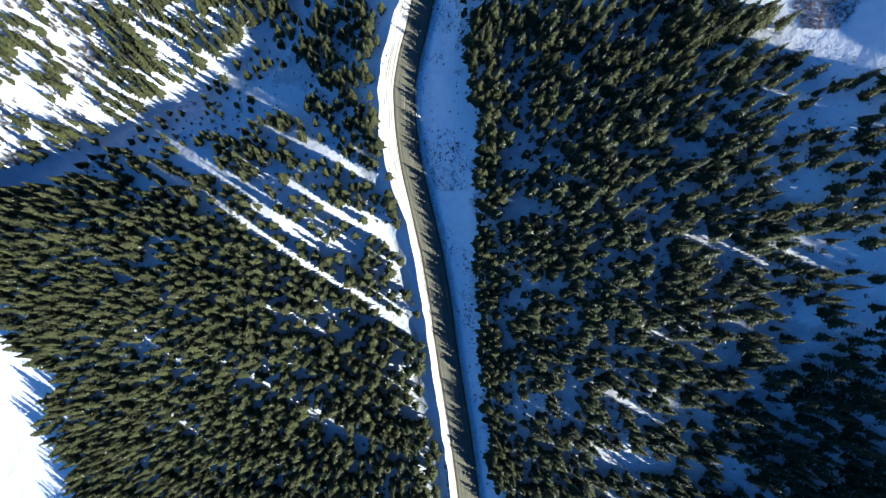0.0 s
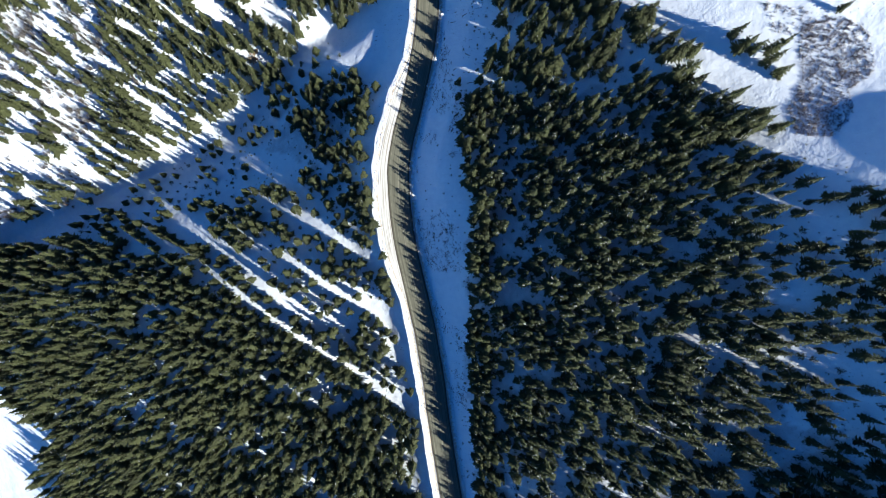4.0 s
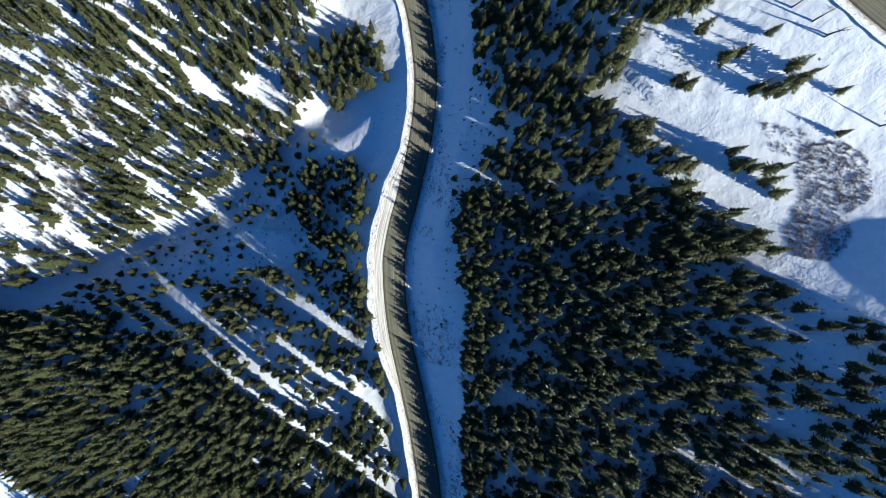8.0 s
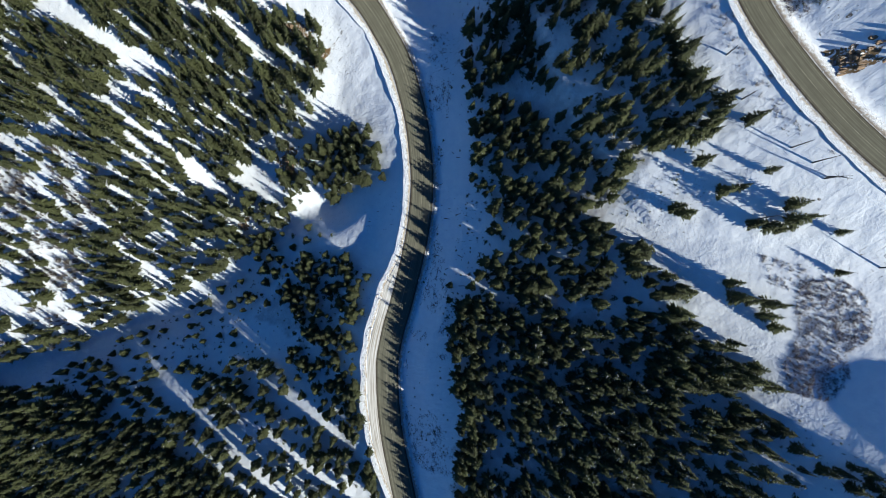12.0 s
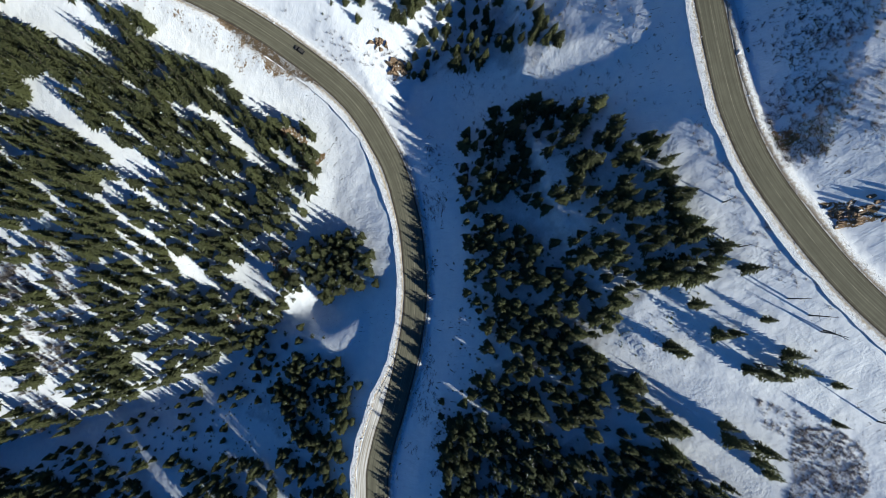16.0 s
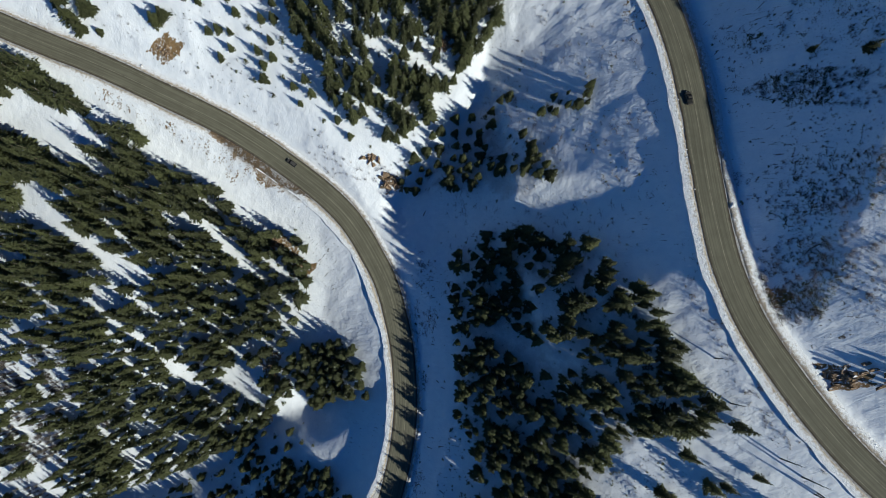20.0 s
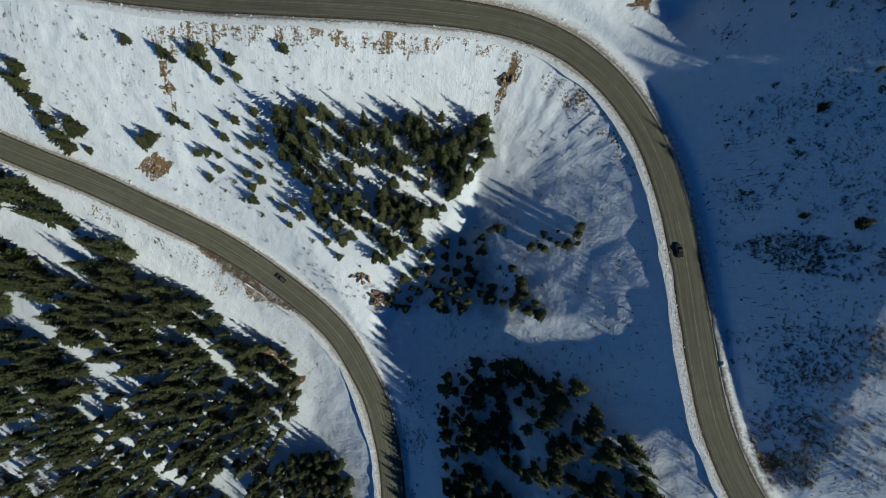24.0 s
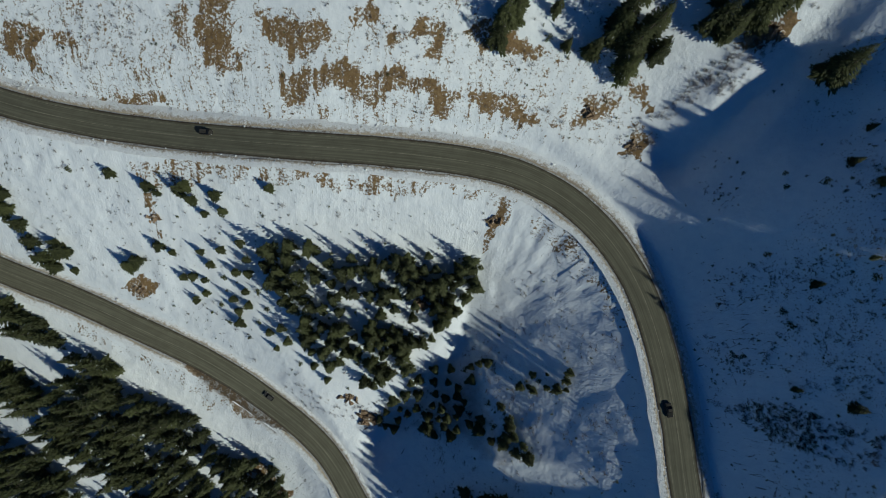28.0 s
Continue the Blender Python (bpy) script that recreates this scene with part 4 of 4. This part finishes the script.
def thicket(name, shapes, patches, low, high, mat, label, category, gate=-0.45):
    verts, tris, tints, base = [], [], [], 0
    for poly, count in patches:
        for x, y, z in zip(*spread_over(poly, count, gate)):
            size = rng.uniform(low, high)
            v, f = plant(shapes[rng.integers(len(shapes))], x, y, z, size, rng.random() * 6.28, rng.uniform(0.8, 1.3))
            verts.append(v), tris.append(f + base), tints.append(np.full(len(v), rng.random()))
            base += len(v)
    me = mesh_of(name, np.concatenate(verts), np.concatenate(tris))
    give(me, "tint", np.concatenate(tints))
    tagged(part(name, me, mat), label, category, kind="stuff")


WILLOW = [(144, 128), (150, 129), (157, 127), (162, 123), (164, 116), (164, 108), (157, 103), (158, 98), (156, 92), (151, 87), (142, 89), (140, 98), (145, 110), (143, 120)]
WILLOW_EDGE = [(132, 136), (143, 133), (149, 127), (143, 122), (134, 127)]
BETWEEN_ROADS = [(-140, 368), (-140, 330), (-40, 282), (10, 262), (30, 300), (44, 345), (0, 350), (-80, 352)]
DITCH = [(24, -120), (38, -120), (36, -40), (36, 60), (30, 118), (24, 160), (30, 220), (20, 245), (18, 180), (14, 120), (12, 50), (24, -20)]
GULLY_SIDE = [(20, 262), (44, 300), (60, 330), (92, 300), (96, 250), (88, 212), (60, 240), (30, 232)]
EAST_OPEN = [(30, 120), (30, -100), (190, -100), (170, 60), (120, 110)]
MID_OPEN = [(32, 230), (60, 244), (92, 220), (118, 180), (100, 140), (60, 122), (32, 124)]
SCRUB_BAND = [(122, 239), (138, 237), (148, 249), (153, 244), (141, 229), (138, 214), (126, 211)]
RIGHT_SLOPE = [(104, 360), (112, 300), (118, 262), (128, 240), (158, 240), (165, 400), (125, 392)]
NORTH_BANK = [(-150, 402), (-150, 376), (40, 368), (92, 366), (100, 400), (40, 420)]
NORTH_RIM = [(84, 362), (92, 366), (104, 374), (116, 388), (126, 400), (118, 404), (100, 386), (86, 374)]
UPPER_BROW = [(116, 214), (132, 194), (150, 172), (142, 166), (122, 186), (104, 214), (98, 240)]
CLEAR_GULLY = [(-70, 128), (-26, 132), (-30, 92), (-72, 84), (-159, 64), (-200, 57), (-107, 105)]

LOW_BUSHES = [stems_of(11, 0.75, 0.95, 0.055, s) for s in (65, 66, 67)]
thicket("willow_thicket", LOW_BUSHES, [(WILLOW, 1250), (WILLOW_EDGE, 90)], 0.6, 1.25, TWIG, "leafless reddish-grey willow thicket half buried in snow", "thicket", -2)
thicket("bare_shrubs", BUSHES, [(NW_SCREE, 420), (BETWEEN_ROADS, 130), (NORTH_BANK, 260), (SHADE_SCRUB, 200), (EAST_SCREE, 200), (LEDGE_SCRUB, 130), (UPPER_SCRUB, 240), (SCRUB_BAND, 240), (BEND_SCRUB, 80), (UPPER_BROW, 120), (NORTH_RIM, 240),
                                (THINNED, 160), (ROCK_BLUFF, 50), (EDGE_BLUFF, 60), (GULLY_SIDE, 60)], 0.5, 1.1, TWIG, "leafless brown shrubs poking through the snow", "shrubs")
TUFTS = [stems_of(9, 0.6, 0.7, 0.045, s) for s in (71, 72, 73)]
thicket("dry_tufts", TUFTS, [(BETWEEN_ROADS, 420), (NORTH_BANK, 620), (UPPER_BROW, 260), (DEAD_SLOPE, 220), (THINNED, 300), (NW_SCREE, 300), (RIGHT_SLOPE, 900), (GULLY_SIDE, 160), (WEST_CUT, 160),
                            (WILLOW, 150), (FAN_BROW, 120), (DITCH, 420), (MID_OPEN, 240), (EAST_OPEN, 300)], 0.45, 1.4, TWIG, "dry brown tufts poking through thin snow", "dry grass", 0.15)
SPRAWL = [stems_of(14, 1.5, 0.5, 0.05, s) for s in (74, 75, 76)]
thicket("ditch_brush", SPRAWL, [(DITCH, 620), (GULLY_SIDE, 260)], 0.5, 1.3, TWIG, "flattened bare willow brush in the snowy ditch", "brush", 0.05)
MATS = [crown_shape(s, 34, 4, 0.95, 0.05, 0.9) for s in (91, 92, 93)]
thicket("low_scrub", MATS, [(UPPER_SCRUB, 420), (SCRUB_BAND, 420), (LEDGE_SCRUB, 330), (SHADE_SCRUB, 240), (RIGHT_SLOPE, 520), (BEND_SCRUB, 160), (NORTH_RIM, 70), (EAST_SCREE, 110), (NORTH_BANK, 120), (BETWEEN_ROADS, 90)],
        0.35, 1.0, NEEDLES, "low dark scrub poking through the snow", "scrub", 0.25)
ASPENS = [stems_of(26, 1.3, 7.5, 0.07, s) for s in (81, 82, 83)]
thicket("bare_aspen_grove", ASPENS, [(NW_SCREE, 300), (THINNED, 260)], 0.6, 1.25, GREY_WOOD, "leafless grey aspen saplings on the sunlit slope", "bare trees", -0.1)
thicket("scattered_saplings", SEEDLING + SMALL[:1], [(DITCH, 120), (GULLY_SIDE, 90), (EAST_OPEN, 1500), (MID_OPEN, 420), (RIGHT_SLOPE, 300), (BETWEEN_ROADS, 110), (NORTH_BANK, 110), (CLEAR_GULLY, 180), (SHADE_SCRUB, 110), (LEDGE_SCRUB, 26), (UPPER_SCRUB, 40), (BEND_SCRUB, 12)],
        0.7, 2.3, NEEDLES, "small dark green spruce saplings in the snow", "saplings")


# ---- rock outcrops ----
def build_outcrop(x, y, wide, tall, seed):
    """A bluff of angular blocks, broken along flat faces."""
    r = np.random.default_rng(seed)
    root = new("rock_outcrop")
    root.matrix_world = Matrix.Translation((x, y, float(ground(x, y)[0])))
    for _ in range(15):
        bm = bmesh.new()
        bmesh.ops.create_icosphere(bm, subdivisions=2, radius=1.0)
        size = np.array([r.uniform(0.35, 0.8), r.uniform(0.25, 0.5), r.uniform(0.3, 0.6)]) * (wide * 0.62)
        cuts = [Vector(r.normal(size=3)).normalized() for _ in range(11)]
        for v in bm.verts:
            for c in cuts:
                over = v.co.dot(c) - 0.45
                if over > 0:
                    v.co -= c * over
        ox, oy = r.normal() * wide * 0.30, r.normal() * wide * 0.17
        oz = float(ground(x + ox, y + oy)[0] - ground(x, y)[0])
        m = Matrix.Translation((ox, oy, oz - 0.02 * tall)) @ Matrix.Rotation(r.random() * 6.28, 4, "Z") @ Matrix.Diagonal((size[0], size[1], size[2] * tall / wide * 1.6, 1))
        bm.transform(m)
        part("block", bm_mesh("block", bm), ROCK, root)
    tagged(root, "brown broken rock outcrop showing through the snow", "rock outcrop", "rock outcrops")


for k, spot in enumerate(((5, 262, 8, 6), (-3, 271, 5, 4), (-45, 178, 5, 4), (-46, 236, 6, 4), (-32, 222, 5, 4), (-88, 309, 4, 3), (24, 311, 6, 5), (147, 197, 5, 2),
                          (-68, 150, 4, 3), (-77, 336, 4, 3), (45, 341, 4, 3), (87, 366, 4, 3), (72, 376, 5, 3), (114, 395, 6, 5))):
    build_outcrop(*spot, 200 + k)


def build_ledge(x, y, seed):
    """Bedded rock breaking out of the slope: long tilted slabs one above the other, snow caught between them."""
    r = np.random.default_rng(seed)
    root = new("rock_ledge")
    root.matrix_world = Matrix.Translation((x, y, float(ground(x, y)[0])))
    for row in range(6):
        for piece in range(3):
            length = r.uniform(3.0, 5.0)
            ox, oy = (piece - 1) * 4.4 + r.normal() * 0.5, -4.0 + row * 1.55 + (piece - 1) * 1.1 + r.normal() * 0.2
            bm = bmesh.new()
            bmesh.ops.create_cube(bm, size=1.0)
            bmesh.ops.subdivide_edges(bm, edges=bm.edges[:], cuts=2, use_grid_fill=True)
            for v in bm.verts:
                v.co += Vector(r.normal(size=3)) * 0.09
            oz = float(ground(x + ox, y + oy)[0] - ground(x, y)[0])
            bm.transform(Matrix.Translation((ox, oy, oz - 0.25)) @ Matrix.Rotation(radians(14 + r.normal() * 5), 4, "Z") @ Matrix.Rotation(radians(-18), 4, "X")
                         @ Matrix.Diagonal((length, r.uniform(0.7, 1.1), r.uniform(0.8, 1.4), 1)))
            part("slab", bm_mesh("slab", bm), ROCK, root)
    tagged(root, "brown bedded rock ledge breaking through the snow", "rock ledge")


build_ledge(151, 198, 401)


# ---- logs in the ditch ----
def build_log(x, y, length, turn):
    dx, dy = 0.5 * length * math.cos(turn), 0.5 * length * math.sin(turn)
    za, zb = (float(v) for v in ground([x - dx, x + dx], [y - dy, y + dy]))
    bm = bmesh.new()
    bmesh.ops.create_cone(bm, segments=7, radius1=0.17, radius2=0.09, depth=length, cap_ends=True)
    way = Vector((2 * dx, 2 * dy, zb - za)).normalized()
    bm.transform(Matrix.Translation((x, y, (za + zb) / 2 + 0.12)) @ way.to_track_quat("Z", "Y").to_matrix().to_4x4())
    tagged(part("fallen_log", bm_mesh("fallen_log", bm), GREY_WOOD), "grey fallen log half sunk in snow", "log", "fallen logs")


for _ in range(16):
    u = rng.random()
    y = 120 + 130 * u
    x = float(np.interp(y, [120, 180, 250], [26, 30, 18])) + rng.normal() * 3.2
    build_log(x, y, rng.uniform(1.2, 3.2), rng.normal() * 0.5 + 0.1)


# ---- cars ----
def make_paint(name, colour, rough=0.25, metal=0.3):
    mat, t, s = material(name, rough, metal)
    t.links.new(mixed(t, noise_at(t, 1.5, 5, 0.7), colour, (0.16, 0.14, 0.11)), s.inputs["Base Color"])
    return mat


DARK_PAINT = make_paint("dusty_black_paint", (0.012, 0.013, 0.015))
GREY_PAINT = make_paint("dusty_grey_paint", (0.05, 0.055, 0.06))
WINDOW = make_plain("tinted_glass", (0.006, 0.007, 0.008), (0.010, 0.011, 0.013), 2.0, 0.06)
TYRE = make_plain("tyre_rubber", (0.012, 0.012, 0.012), (0.03, 0.03, 0.028), 9.0, 0.9)
RIM = make_plain("alloy_rim", (0.35, 0.35, 0.36), (0.5, 0.5, 0.5), 6.0, 0.35, 0.9)
LAMP = make_plain("lamp_glass", (0.6, 0.6, 0.58), (0.75, 0.75, 0.72), 8.0, 0.1)
TAIL = make_plain("tail_lamp", (0.25, 0.01, 0.01), (0.4, 0.02, 0.02), 8.0, 0.2)


def loft(name, sections):
    """A closed body through cross-sections: x, half width at the foot and at the top, foot and top height."""
    bm = bmesh.new()
    rings = []
    for x, w0, w1, z0, z1 in sections:
        mid = z0 + 0.55 * (z1 - z0)
        pts = [(w0 * 0.92, z0), (w0, z0 + 0.12), (max(w0, w1), mid), (w1, z1 - 0.06), (w1 * 0.86, z1)]
        rings.append([bm.verts.new((x, s * y, z)) for s, some in ((1, pts), (-1, pts[::-1])) for y, z in some])
    for a, b in zip(rings, rings[1:]):
        for k in range(len(a)):
            m = (k + 1) % len(a)
            bm.faces.new((a[k], a[m], b[m], b[k]))
    bm.faces.new(rings[0][::-1]), bm.faces.new(rings[-1])
    bmesh.ops.recalc_face_normals(bm, faces=bm.faces)
    me = bm_mesh(name, bm)
    me.polygons.foreach_set("use_smooth", np.ones(len(me.polygons), bool))
    return me


def slab(name, size, at, turn=None):
    bm = bmesh.new()
    bmesh.ops.create_cube(bm, size=1.0)
    bm.transform(Matrix.Translation(at) @ (turn or Matrix.Identity(4)) @ Matrix.Diagonal((*size, 1)))
    bmesh.ops.bevel(bm, geom=bm.edges[:], offset=0.03, segments=2, affect="EDGES")
    return bm_mesh(name, bm)


def wheel_mesh(name, radius, depth, at):
    bm = bmesh.new()
    bmesh.ops.create_cone(bm, segments=20, radius1=radius, radius2=radius, depth=depth, cap_ends=True)
    bmesh.ops.bevel(bm, geom=[e for e in bm.edges if len(e.link_faces) == 2 and e.calc_face_angle(0) > 1], offset=0.03, segments=2, affect="EDGES")
    bm.transform(Matrix.Translation(at) @ Matrix.Rotation(radians(90), 4, "X"))
    return bm_mesh(name, bm)


def build_car(line, place, lane, back, paint, label, pickup=False):
    """A car on a road's line: place along it (0 to 1), metres to the right of its middle, back: driving the other way."""
    right, _ = frame_along(line)
    k = int(place * (len(line) - 2))
    p, q = Vector(line[k]), Vector(line[k + 1])
    way = (p - q if back else q - p).normalized()
    at = p + Vector((*right[k], 0)) * lane
    up = Vector((0, 0, 1))
    side = up.cross(way).normalized()
    m = Matrix((way, side, way.cross(side))).transposed().to_4x4()
    m.translation = at + Vector((0, 0, 0.10))
    root = new("car")
    root.matrix_world = m
    part("body", loft("body", [(-2.3, 0.80, 0.78, 0.42, 0.92), (-2.15, 0.92, 0.90, 0.34, 1.05), (-1.0, 0.95, 0.92, 0.28, 1.08), (0.9, 0.95, 0.92, 0.28, 1.06),
                               (1.9, 0.92, 0.86, 0.32, 0.95), (2.3, 0.80, 0.72, 0.42, 0.80)]), paint, root)
    tail = -0.55 if pickup else -2.0
    part("cabin", loft("cabin", [(tail - 0.15, 0.86, 0.76, 1.0, 1.18), (tail + 0.2, 0.88, 0.72, 1.0, 1.66), (0.3, 0.88, 0.70, 1.0, 1.70), (1.15, 0.86, 0.74, 0.98, 1.10)]), WINDOW, root, "dark tinted windows")
    part("roof", slab("roof", (0.3 - tail, 1.30, 0.06), ((tail + 0.5) / 2, 0, 1.70)), paint, root)
    if pickup:
        part("cargo_bed", slab("cargo_bed", (1.35, 1.45, 0.05), (-1.45, 0, 1.085)), TYRE, root, "dark open cargo bed")
    for x in (-1.4, 1.42):
        for s in (-1, 1):
            tyre = part("tyre", wheel_mesh("tyre", 0.36, 0.24, (x, s * 0.84, 0.36 - 0.06)), TYRE, root)
            part("rim", wheel_mesh("rim", 0.21, 0.05, (x, s * 0.96, 0.36 - 0.06)), RIM, tyre)
    for s in (-1, 1):
        part("headlight", slab("headlight", (0.22, 0.34, 0.14), (2.16, s * 0.58, 0.76)), LAMP, root)
        part("tail_light", slab("tail_light", (0.10, 0.26, 0.18), (-2.24, s * 0.68, 0.86)), TAIL, root)
        part("mirror", slab("mirror", (0.14, 0.22, 0.14), (0.75, s * 1.02, 1.08)), paint, root)
    part("bumper", slab("bumper", (0.16, 1.6, 0.18), (2.28, 0, 0.48)), TYRE, root)
    tagged(root, label, "car", "cars on the roads")


def along_to(line, x, y):
    return int(((line[:, 0] - x) ** 2 + (line[:, 1] - y) ** 2).argmin()) / (len(line) - 2)


build_car(UPPER, along_to(UPPER, -55, 363), 1.9, True, DARK_PAINT, "dusty black car driving on the sanded upper road")
build_car(LOWER, along_to(LOWER, -38, 267), 1.9, False, GREY_PAINT, "dusty grey car on the lower mountain road")
build_car(UPPER, along_to(UPPER, 104, 283), -1.9, False, DARK_PAINT, "dusty black pickup truck on the upper road", True)
